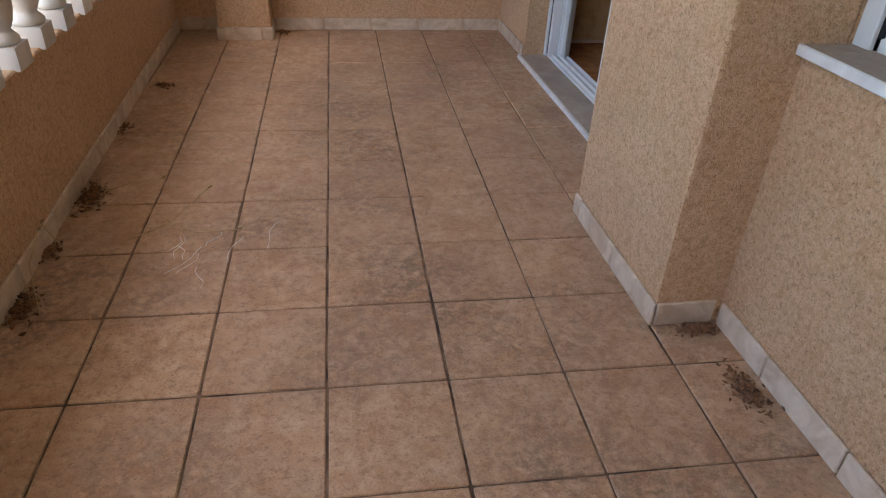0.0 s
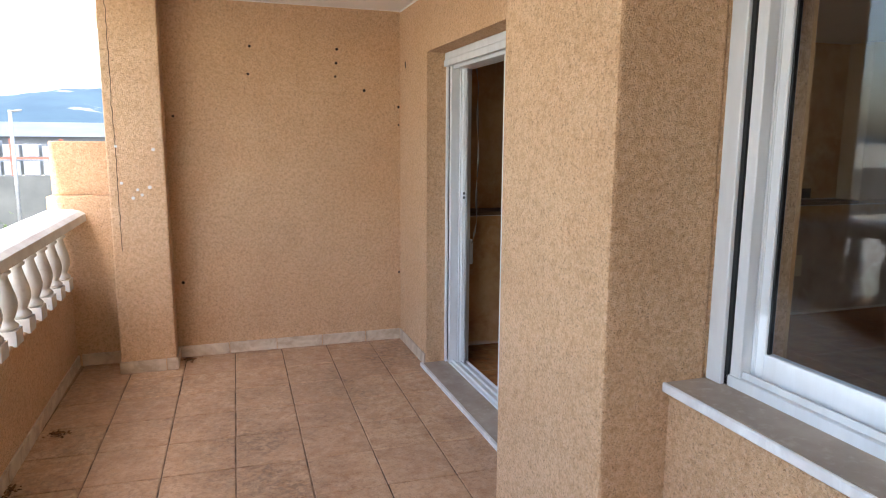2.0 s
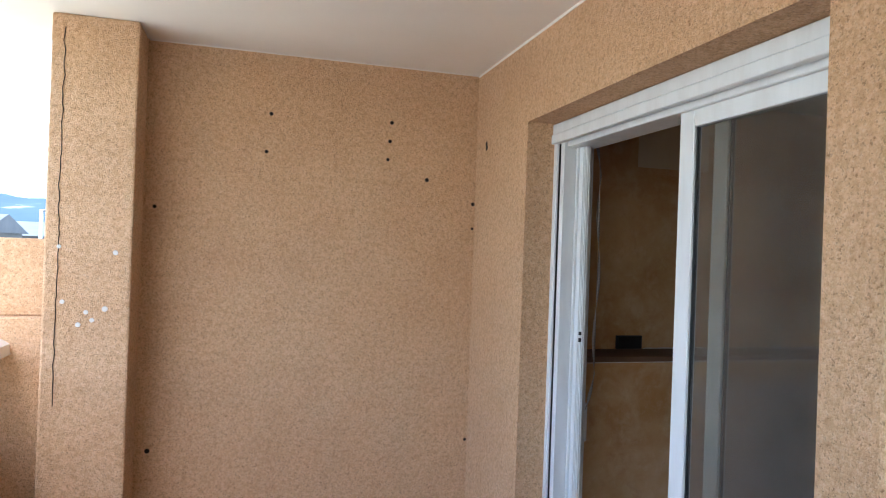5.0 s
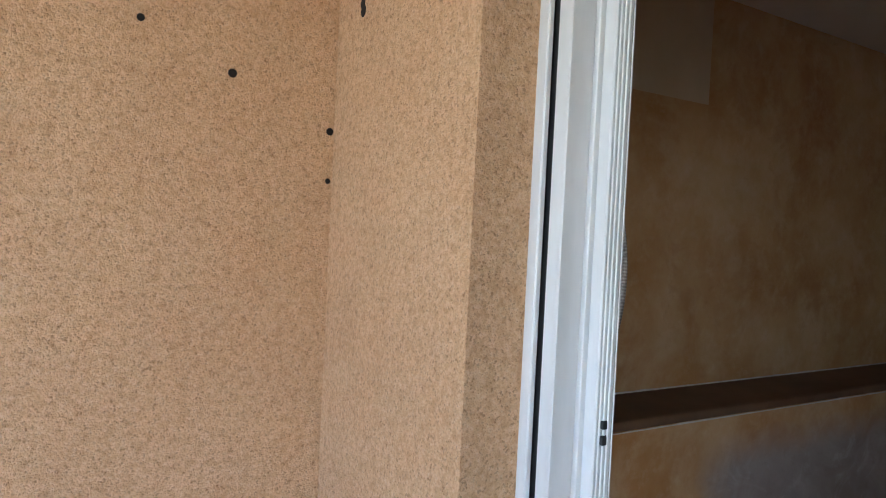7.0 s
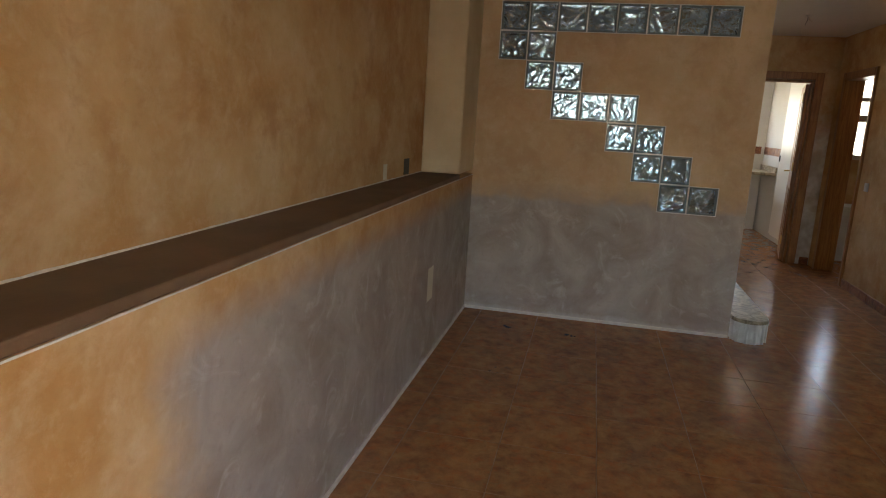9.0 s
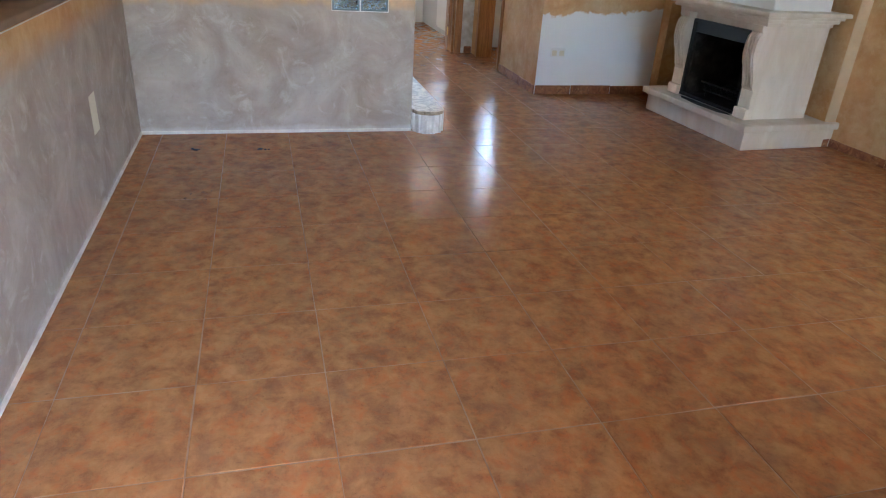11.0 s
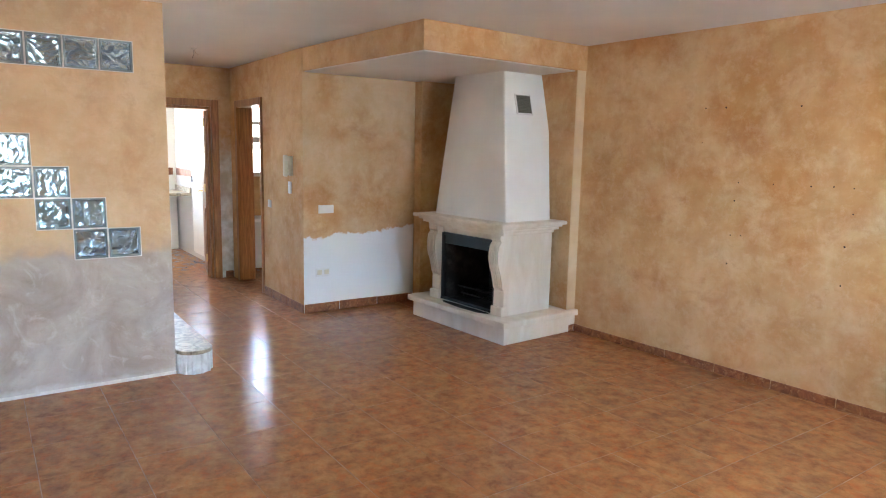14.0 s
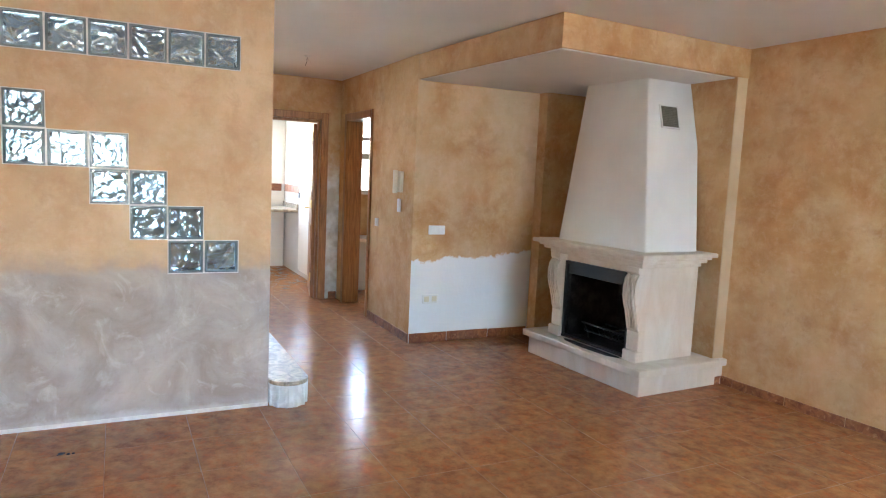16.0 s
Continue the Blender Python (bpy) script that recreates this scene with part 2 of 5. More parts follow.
m_ = Mat("ledge_plaster", 0.8)
n_ = m_.ramp(m_.noise(4.0, 6, 0.65), 0, 1, -0.06, 0.06)
low_ = m_.ramp(m_.math("ADD", m_.axis(2), n_), 0.85, 0.975, 1, 0)
far_ = m_.ramp(m_.math("ADD", m_.axis(0), m_.math("MULTIPLY", n_, 2.5)), 1.12, 1.34, 0, 1)
c_ = m_.mix(m_.math("MULTIPLY", low_, far_), ochre_color(m_), grey_color(m_))
m_.color(m_.mix(m_.ramp(m_.math("ADD", m_.axis(2), n_), 0.0, 0.04, 0.8, 0), c_, (0.66, 0.63, 0.61)))
LEDGE = plaster_bump(m_).m
m_ = Mat("ledge_top_tile", 0.6)
m_.color(m_.mix(m_.ramp(m_.noise(4, 6), 0.35, 0.7), (0.125, 0.068, 0.036), (0.19, 0.108, 0.06)))
LEDGE_TOP = m_.bump(m_.noise(80, 3), 0.15, 0.003).m

m_ = Mat("alcove_plaster", 0.8)
line_ = m_.math("ADD", m_.math("ADD", m_.axis(2), m_.ramp(m_.noise(4.5, 5, 0.6), 0, 1, -0.13, 0.13)), m_.math("MULTIPLY", m_.axis(1), 0.06))
m_.color(m_.mix(m_.ramp(line_, 0.50, 0.52, 1, 0), m_.mix(m_.ramp(m_.noise(1.6, 5, 0.6), 0.35, 0.65, 0, 0.5), ochre_color(m_), (0.70, 0.56, 0.40)), (0.77, 0.78, 0.80)))
ALCOVE = plaster_bump(m_).m

m_ = Mat("worn_strip_plaster", 0.8)
line_ = m_.math("ADD", m_.axis(2), m_.ramp(m_.noise(5, 6, 0.65), 0, 1, -0.5, 0.5))
m_.color(m_.mix(m_.ramp(line_, 1.25, 1.75, 1, 0), ochre_color(m_), m_.mix(m_.ramp(m_.noise(8, 6), 0.4, 0.65), (0.52, 0.47, 0.42), (0.74, 0.73, 0.72))))
STRIP = plaster_bump(m_).m

m_ = Mat("pale_plaster", 0.8)
m_.color(m_.mix(m_.ramp(m_.noise(3, 6), 0.35, 0.7), (0.56, 0.40, 0.235), (0.66, 0.51, 0.33)))
PALE = plaster_bump(m_).m

# room floor: glazed rust and brown stoneware
m_ = Mat("room_tile", 0.22)
v_ = m_.moved()
c_ = m_.mix(m_.ramp(m_.noise(10, 7, 0.68, 0.3, v_), 0.34, 0.64), (0.25, 0.104, 0.040), (0.45, 0.208, 0.08))
c_ = m_.mix(m_.ramp(m_.noise(13, 6, 0.62, 0.4, v_), 0.46, 0.72, 0, 0.5), c_, (0.47, 0.245, 0.10))
c_ = m_.mix(m_.ramp(m_.noise(7.5, 6, 0.6, 0.3, v_), 0.48, 0.74, 0, 0.55), c_, (0.205, 0.108, 0.058))
c_ = m_.mix(m_.ramp(m_.noise(17, 6, 0.66, 0.4, v_), 0.50, 0.68, 0, 0.6), c_, (0.46, 0.135, 0.036))
c_ = m_.mix(m_.ramp(m_.noise(60, 5, 0.7, 0.3, v_), 0.58, 0.70, 0, 0.3), c_, (0.12, 0.05, 0.025))
m_.color(c_).rough(m_.ramp(m_.noise(9, 5), 0.35, 0.7, 0.18, 0.25))
m_.b.inputs["Specular IOR Level"].default_value = 0.32
ROOM_TILE = m_.bump(m_.noise(22, 2, 0.5, 0.5), 0.11, 0.006).m
m_ = Mat("room_grout", 0.9)
m_.color(m_.mix(m_.ramp(m_.noise(6, 5), 0.38, 0.65), (0.26, 0.135, 0.066), (0.37, 0.225, 0.125)))
ROOM_GROUT = m_.m
m_ = Mat("room_skirting", 0.5)
v_ = m_.moved()
c_ = m_.mix(m_.ramp(m_.noise(12, 6, 0.65, 1.2, v_), 0.36, 0.64), (0.16, 0.048, 0.016), (0.34, 0.125, 0.04))
m_.color(m_.mix(m_.ramp(m_.noise(30, 4, 0.6, 0.5, v_), 0.56, 0.7, 0, 0.7), c_, (0.46, 0.25, 0.11)))
ROOM_SKIRTING = m_.m

m_ = Mat("limestone", 0.62)
c_ = m_.mix(m_.ramp(m_.noise(5, 7, 0.6, 0.5, m_.stretch(1, 1, 0.35)), 0.35, 0.7), (0.60, 0.51, 0.41), (0.70, 0.64, 0.56))
m_.color(m_.mix(m_.ramp(m_.noise(45, 4), 0.6, 0.75, 0, 0.3), c_, (0.48, 0.39, 0.30)))
LIMESTONE = m_.bump(m_.noise(110, 3), 0.12, 0.002).m
m_ = Mat("soot", 0.9)
m_.color(m_.mix(m_.ramp(m_.noise(8, 6), 0.45, 0.75), (0.010, 0.009, 0.008), (0.06, 0.055, 0.05)))
SOOT = m_.bump(m_.noise(40, 5), 0.3, 0.005).m
IRON = Mat("black_iron", 0.5, 0.6).color((0.03, 0.03, 0.03)).m
m_ = Mat("varnished_wood", 0.4)
c_ = m_.mix(m_.ramp(m_.noise(6, 6, 0.6, 1.0, m_.stretch(9, 9, 0.6)), 0.35, 0.68), (0.23, 0.088, 0.022), (0.42, 0.19, 0.058))
m_.color(c_)
WOOD = m_.m
m_ = Mat("marbled_top", 0.35)
m_.color(m_.mix(m_.ramp(m_.noise(9, 7, 0.65, 1.6), 0.42, 0.6), (0.20, 0.15, 0.095), (0.48, 0.385, 0.265)))
MARBLED = m_.m
m_ = Mat("white_wall_tile", 0.2)
m_.color(m_.mix(m_.ramp(m_.noise(2, 4), 0.3, 0.7), (0.76, 0.71, 0.64), (0.81, 0.77, 0.71)))
WALL_TILE = m_.m
CREAM = plain_paint("cream_laminate", (0.72, 0.68, 0.60), (0.76, 0.72, 0.65), 2, 0.4, 0.02).m
m_ = Mat("dead_leaves", 0.9)
m_.color(m_.mix(m_.ramp(m_.island, 0, 1), (0.06, 0.03, 0.015), (0.27, 0.125, 0.05)))
LEAVES = m_.m
m_ = Mat("straw", 0.8)
m_.color(m_.mix(m_.ramp(m_.noise(30, 3), 0.4, 0.6), (0.45, 0.33, 0.16), (0.55, 0.43, 0.22)))
STRAW = m_.m
m_ = Mat("ribbed_webbing", 0.85)
rib_ = m_.math("SINE", m_.math("MULTIPLY", m_.axis(2), 900.0))
m_.color(m_.mix(m_.ramp(rib_, -1, 1), (0.30, 0.28, 0.255), (0.46, 0.44, 0.41)))
WEBBING = m_.bump(rib_, 0.5, 0.001).m
HOLE = Mat("drill_hole", 0.95).color((0.012, 0.008, 0.006)).m
FILLER = plain_paint("white_filler", (0.66, 0.61, 0.56), (0.76, 0.73, 0.70), 30, 0.9, 0.2).m

# outside
m_ = Mat("dry_ground", 0.95)
c_ = m_.mix(m_.ramp(m_.noise(0.15, 7), 0.35, 0.65), (0.34, 0.315, 0.27), (0.20, 0.20, 0.13))
m_.color(m_.mix(m_.ramp(m_.noise(2.0, 6), 0.45, 0.7, 0, 0.6), c_, (0.40, 0.38, 0.34)))
GROUND = m_.bump(m_.noise(5, 6), 0.4, 0.05).m
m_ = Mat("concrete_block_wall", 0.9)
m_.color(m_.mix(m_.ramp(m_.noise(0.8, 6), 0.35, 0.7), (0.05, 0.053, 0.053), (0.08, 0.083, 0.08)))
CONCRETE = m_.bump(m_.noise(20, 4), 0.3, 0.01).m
# distance haze and cloud patches are painted into the mountain colour
m_ = Mat("haze_tinted_mountain", 1.0)
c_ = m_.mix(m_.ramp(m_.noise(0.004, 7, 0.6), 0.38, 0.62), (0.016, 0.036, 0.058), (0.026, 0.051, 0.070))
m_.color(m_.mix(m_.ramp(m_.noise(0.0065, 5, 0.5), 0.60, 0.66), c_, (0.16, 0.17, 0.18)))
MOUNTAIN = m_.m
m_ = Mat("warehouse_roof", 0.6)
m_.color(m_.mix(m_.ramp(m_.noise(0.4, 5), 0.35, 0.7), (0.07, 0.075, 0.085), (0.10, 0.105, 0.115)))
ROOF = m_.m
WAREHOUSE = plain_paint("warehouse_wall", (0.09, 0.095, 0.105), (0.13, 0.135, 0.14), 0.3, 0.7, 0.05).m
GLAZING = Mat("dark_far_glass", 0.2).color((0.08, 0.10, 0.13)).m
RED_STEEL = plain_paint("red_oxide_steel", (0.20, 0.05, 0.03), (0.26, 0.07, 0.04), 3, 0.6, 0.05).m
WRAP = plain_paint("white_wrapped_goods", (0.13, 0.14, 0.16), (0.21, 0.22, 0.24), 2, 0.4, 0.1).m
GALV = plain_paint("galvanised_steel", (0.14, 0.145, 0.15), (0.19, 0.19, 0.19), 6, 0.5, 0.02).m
m_ = Mat("bush_leaf", 0.7)
m_.color(m_.mix(m_.ramp(m_.island, 0, 1), (0.035, 0.065, 0.015), (0.09, 0.13, 0.035)))
BUSH = m_.m


# ---- building helpers ----
def box(bm, x0, x1, y0, y1, z0, z1):
    vs = [bm.verts.new((x, y, z)) for x in (x0, x1) for y in (y0, y1) for z in (z0, z1)]
    for f in ((0, 1, 3, 2), (4, 6, 7, 5), (0, 4, 5, 1), (2, 3, 7, 6), (0, 2, 6, 4), (1, 5, 7, 3)):
        bm.faces.new([vs[i] for i in f])


def boxes(*rows, bevel=0.0, seg=1):
    bm = bmesh.new()
    for r in rows:
        box(bm, *r)
    if bevel:
        bmesh.ops.bevel(bm, geom=bm.edges[:], offset=bevel, segments=seg, profile=0.5, affect="EDGES")
    return bm


def prism(outline, z0, z1, bevel=0.0, seg=2):
    bm = bmesh.new()
    lo = [bm.verts.new((x, y, z0)) for x, y in outline]
    hi = [bm.verts.new((x, y, z1)) for x, y in outline]
    n = len(lo)
    bm.faces.new(lo[::-1])
    bm.faces.new(hi)
    for i in range(n):
        bm.faces.new((lo[i], lo[(i + 1) % n], hi[(i + 1) % n], hi[i]))
    bmesh.ops.recalc_face_normals(bm, faces=bm.faces[:])
    if bevel:
        bmesh.ops.bevel(bm, geom=bm.edges[:], offset=bevel, segments=seg, profile=0.5, affect="EDGES")
    return bm


def lathe(profile, sides=20, smooth=True):
    bm = bmesh.new()
    rings = [[bm.verts.new((r * math.cos(6.28318 * k / sides), r * math.sin(6.28318 * k / sides), z)) for k in range(sides)] for r, z in profile]
    for a, b in zip(rings, rings[1:]):
        for k in range(sides):
            f = bm.faces.new((a[k], a[(k + 1) % sides], b[(k + 1) % sides], b[k]))
            f.smooth = smooth
    bm.faces.new(rings[0][::-1])
    bm.faces.new(rings[-1])
    return bm


def tube(points, radius, sides=6):
    """A thin bent rod or wire."""
    bm = bmesh.new()
    pts = [Vector(p) for p in points]
    rings = []
    for i, p in enumerate(pts):
        d = (pts[min(i + 1, len(pts) - 1)] - pts[max(i - 1, 0)]).normalized()
        u = d.cross(Vector((0.31, 0.52, 0.79))).normalized()
        w = d.cross(u)
        rings.append([bm.verts.new(p + radius * (math.cos(6.28318 * k / sides) * u + math.sin(6.28318 * k / sides) * w)) for k in range(sides)])
    for a, b in zip(rings, rings[1:]):
        for k in range(sides):
            bm.faces.new((a[k], a[(k + 1) % sides], b[(k + 1) % sides], b[k])).smooth = True
    bm.faces.new(rings[0][::-1])
    bm.faces.new(rings[-1])
    return bm


def mesh_of(name, bm, material):
    bmesh.ops.recalc_face_normals(bm, faces=bm.faces[:])
    me = bpy.data.meshes.new(name)
    bm.to_mesh(me)
    bm.free()
    me.materials.append(material)
    return me


def part(name, bm, material, parent=None, label=""):
    """One mesh object, under a thing or a part where a parent is given."""
    ob = new(name, mesh_of(name, bm, material))
    if parent is not None:
        ob.parent = parent
    return tagged(ob, label)


def piece(name, me, parent, m):
    """A piece on a shared mesh."""
    ob = new(name, me)
    ob.parent = parent
    ob.matrix_basis = m
    return ob


def thing(name, label, category, group="", m=None):
    ob = new(name)
    ob.empty_display_size = 0.1
    if m is not None:
        ob.matrix_basis = m
    return tagged(ob, label, category, group)


def structure(name, bm, material, label=""):
    return tagged(part(name, bm, material), label, kind="structure")


# ---- the large structure: terrace ----
TZ, RZ = 2.562, 2.52
PX, PY0, PY1 = -0.347, -2.80, -3.552
floor_t = structure("floor_terrace", boxes((-2.75, 0.0, -7.4, 0.3, -0.25, -0.006)), GROUT, "dirty grout bed of the terrace floor")
structure("wall_end", boxes((-2.045, 0.3, 0.0, 0.25, -0.25, 2.9), (-2.47, -2.045, 0.0, 0.25, -0.25, 1.205), bevel=0.006), STUCCO, "peach rough-stucco end wall of the terrace")
structure("wall_end_upstand", boxes((-2.45, -2.047, 0.09, 0.24, 1.205, 1.575), bevel=0.008), STUCCO, "low stucco block on the end wall")
structure("column_terrace", boxes((-2.045, -1.693, -0.266, -0.002, -0.25, TZ), bevel=0.01, seg=2), STUCCO, "peach stucco column with white filler spots")
for k, run in enumerate(((0, 0.3, -0.712, 0.0, -0.25, 2.9), (0, 0.3, -2.36, -0.712, 2.182, 2.9), (0, 0.3, PY0, -2.36, -0.25, 2.9), (0, 0.3, PY1, PY0, -0.25, 2.9), (-0.12, 0.3, -5.15, PY1, -0.25, 0.872), (-0.12, 0.3, -5.15, PY1, 2.185, 2.9), (-0.12, 0.3, -7.4, -5.15, -0.25, 2.9), (0, 0.3, -2.36, -0.712, -0.25, -0.003)), 1):
    structure("wall_facade_%d" % k, boxes(run), STUCCO, "peach rough-stucco facade with door and window openings")
structure("pier", boxes((PX, 0.0, PY1, PY0, -0.25, TZ), bevel=0.012, seg=2), STUCCO, "broad peach stucco pier beside the window")
structure("wall_terrace_back", boxes((-2.75, 0.3, -7.6, -7.4, -0.25, 2.9)), STUCCO)
structure("parapet", boxes((-2.59, -2.355, -7.4, 0.0, -3.1, 0.580), bevel=0.006), STUCCO, "low peach stucco parapet under the balustrade")
structure("ceiling_terrace", boxes((-2.52, 0.0, -7.6, 0.21, TZ, 2.86), bevel=0.004), TERRACE_CEILING, "cream painted terrace ceiling slab")
structure("wall_outer_base", boxes((-2.58, 0.3, 0.25, 6.0, -3.1, 0.9)), STUCCO)
structure("trim_ceiling", boxes((-0.003, 0.0, PY0, -0.002, TZ - 0.013, TZ - 0.001), (-1.69, -0.004, -0.003, 0.0, TZ - 0.006, TZ - 0.001)), TERRACE_CEILING, "ceiling paint lapping onto the stucco")
# rounded slab of the next balcony
structure("next_balcony", prism([(-1.0, 0.75), (-2.0, 0.75)] + [(-2.0 - 0.42 * math.sin(a / 10 * math.pi), 1.35 - 0.6 * math.cos(a / 10 * math.pi)) for a in range(1, 10)] + [(-2.0, 1.95), (-1.0, 1.95)], 2.56, 2.75), TERRACE_CEILING, "rounded slab edge of the next balcony")

# threshold and sill
structure("threshold", boxes((-0.025, 0.29, -2.36, -0.712, -0.003, 0.022), bevel=0.004, seg=2), DUSTY_MARBLE, "dusty marble door threshold")
structure("threshold_nosing", boxes((-0.045, -0.026, -2.36, -0.712, -0.004, 0.026), bevel=0.003), WHITE_MARBLE, "pale worn threshold edge")

# ---- the large structure: rooms ----
HX = 8.3
structure("floor_room", boxes((0.3, 11.4, -6.2, 0.1, -0.25, -0.0015)), ROOM_GROUT, "brown grout bed of the tiled floor")
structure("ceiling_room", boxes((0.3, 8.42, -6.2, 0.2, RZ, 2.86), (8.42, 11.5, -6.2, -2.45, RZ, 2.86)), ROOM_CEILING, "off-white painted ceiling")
structure("wall_ledge_side", boxes((0.3, HX + 0.12, -0.105, 0.1, 0, RZ)), OCHRE, "sponged ochre limewashed wall above the ledge")
for k, run in enumerate(((0.3, 0.315, -0.712, -0.105, 0, RZ), (0.3, 0.315, -2.36, -0.712, 2.182, RZ), (0.3, 0.315, PY1, -2.36, 0, RZ), (0.3, 0.315, -5.15, PY1, 0, 0.865), (0.3, 0.315, -5.15, PY1, 2.17, RZ), (0.3, 0.315, -5.90, -5.15, 0, RZ)), 1):
    structure("wall_facade_inside_%d" % k, boxes(run), OCHRE, "ochre inner face of the facade")
SLANT = math.tan(radians(2.2))


def long_wall(x):
    return -5.622 - SLANT * (4.318 - x)


structure("wall_right", prism([(0.3, -6.3), (4.318, -6.3), (4.318, long_wall(4.318)), (0.3, long_wall(0.3))], 0, RZ), OCHRE, "long sponged ochre wall with drill holes")
structure("wall_alcove_side", boxes((4.318, 6.3, -6.0, -5.52, 0, RZ)), OCHRE, "ochre wall behind the fireplace")
structure("pilaster_pale", boxes((4.310, 4.318, -5.642, -5.522, 0, RZ)), PALE, "pale narrow plaster strip at the alcove corner")
structure("wall_alcove_back", boxes((6.114, 6.30, -5.52, -3.764, 0, RZ)), ALCOVE, "ochre alcove wall with a bare white lower half")
structure("pilaster_alcove", boxes((5.98, 6.112, -5.52, -5.01, 0, 2.30)), OCHRE, "ochre pilaster in the alcove corner")
structure("soffit", prism([(4.205, -3.875), (4.306, -5.66), (6.112, -5.66), (6.112, -3.768)], 2.31, RZ - 0.002), OCHRE, "ochre dropped soffit over the fireplace alcove")
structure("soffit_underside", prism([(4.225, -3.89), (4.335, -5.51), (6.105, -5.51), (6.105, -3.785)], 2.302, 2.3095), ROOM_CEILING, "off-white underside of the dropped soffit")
for k, run in enumerate(((6.30, 7.22, -3.90, -3.766, 0, RZ), (7.22, 8.08, -3.90, -3.766, 2.08, RZ), (8.08, 9.3, -3.90, -3.766, 0, RZ), (6.1141, 6.30, -3.7655, -3.7635, 0, RZ)), 1):
    structure("wall_hall_%d" % k, boxes(run), OCHRE, "ochre hall wall with intercom and bathroom doorway")
structure("wall_hall_corner", boxes((HX, HX + 0.12, -3.766, -3.57, 0, RZ)), STRIP, "narrow wall between two doors, worn white below ochre")
for k, run in enumerate(((HX, HX + 0.12, -3.57, -2.72, 2.06, RZ), (HX, HX + 0.12, -2.72, -1.55, 0, RZ), (HX, HX + 0.12, -1.55, -0.65, 0, 1.1), (HX, HX + 0.12, -1.55, -0.65, 1.95, RZ), (HX, HX + 0.12, -0.65, -0.105, 0, RZ)), 1):
    structure("wall_hall_end_%d" % k, boxes(run), OCHRE, "ochre end wall of the hall with a doorway")
structure("wall_kitchen", boxes((HX + 0.12, 11.2, -3.90, -3.764, 0, RZ)), WALL_TILE, "white tiled kitchen wall")
for k, run in enumerate(((11.1, 11.3, -3.764, -3.45, 0, RZ), (11.1, 11.3, -3.45, -2.75, 0, 1.1), (11.1, 11.3, -3.45, -2.75, 2.1, RZ), (11.1, 11.3, -2.75, -2.45, 0, RZ), (8.42, 11.1, -2.6, -2.45, 0, RZ)), 1):
    structure("wall_kitchen_far_%d" % k, boxes(run), WALL_TILE, "white tiled far kitchen wall")
for k, run in enumerate(((9.2, 9.35, -6.0, -4.85, 0, RZ), (9.2, 9.35, -4.85, -4.1, 0, 1.2), (9.2, 9.35, -4.85, -4.1, 2.2, RZ), (9.2, 9.35, -4.1, -3.9, 0, RZ)), 1):
    structure("wall_bathroom_far_%d" % k, boxes(run), OCHRE, "ochre bathroom wall below a window")
structure("wall_bathroom_back", boxes((6.3, 9.35, -6.15, -6.0, 0, RZ)), WALL_TILE)
structure("wall_kitchen_inner", boxes((HX + 0.12, HX + 0.125, -3.57, -2.72, 2.06, RZ), (HX + 0.12, HX + 0.125, -2.72, -2.6, 0, RZ)), WALL_TILE)

# partition with its openings for the glass blocks
BX, BY, BZ = 4.915, -0.504, 2.252
BLOCKS = [(0, c) for c in range(8)] + [(1, 0), (1, 1), (2, 1), (2, 2), (3, 2), (3, 3), (3, 4), (4, 4), (4, 5), (5, 5), (5, 6), (6, 6), (6, 7)]
bm = bmesh.new()
box(bm, BX, BX + 0.1, BY + 0.005, -0.105, 0, RZ)
box(bm, BX, BX + 0.1, -2.29, BY - 1.595, 0, RZ)
box(bm, BX, BX + 0.1, BY - 1.595, BY + 0.005, BZ + 0.005, RZ)
box(bm, BX, BX + 0.1, BY - 1.595, BY + 0.005, 0, BZ - 1.395)
for r in range(7):
    c = 0
    while c < 8:
        if (r, c) in BLOCKS:
            c += 1
            continue
        e = c
        while e < 8 and (r, e) not in BLOCKS:
            e += 1
        box(bm, BX, BX + 0.1, BY + 0.005 - 0.2 * e, BY + 0.005 - 0.2 * c, BZ + 0.005 - 0.2 * (r + 1), BZ + 0.005 - 0.2 * r)
        c = e
partition = structure("wall_partition", bm, PARTITION, "room divider, ochre above and bare grey plaster below, set with glass blocks")
structure("column_room", boxes((4.39, BX, -0.37, -0.105, 1.06, RZ), bevel=0.008), PALE, "pale plastered column at the end of the ledge")
structure("ledge", boxes((0.315, BX, -0.37, -0.105, 0, 1.03), bevel=0.004), LEDGE, "long built-in plaster ledge, ochre and bare grey")
structure("ledge_top", boxes((0.315, 4.39, -0.375, -0.107, 1.03, 1.06), bevel=0.006, seg=2), LEDGE_TOP, "dark brown top of the ledge")
def ragged_line(name, label, x0, x1, y, z, wide, tall):
    """An uneven smear of white plaster along x."""
    bm = bmesh.new()
    n = int((x1 - x0) / 0.03)
    prev = None
    for k in range(n + 1):
        x = x0 + (x1 - x0) * k / n
        w = wide * (0.55 + 0.9 * abs(noise.noise((x * 6, y * 3, 1.3))))
        h = tall * (0.6 + 0.8 * abs(noise.noise((x * 9, 4.1, z))))
        cur = [bm.verts.new(p) for p in ((x, y - w, z), (x, y + w, z), (x, y + w * 0.6, z + h), (x, y - w * 0.6, z + h))]
        if prev:
            for j in range(4):
                bm.faces.new((prev[j], prev[(j + 1) % 4], cur[(j + 1) % 4], cur[j]))
        else:
            bm.faces.new(cur)
        prev = cur
    bm.faces.new(prev[::-1])
    return structure(name, bm, MORTAR, label)


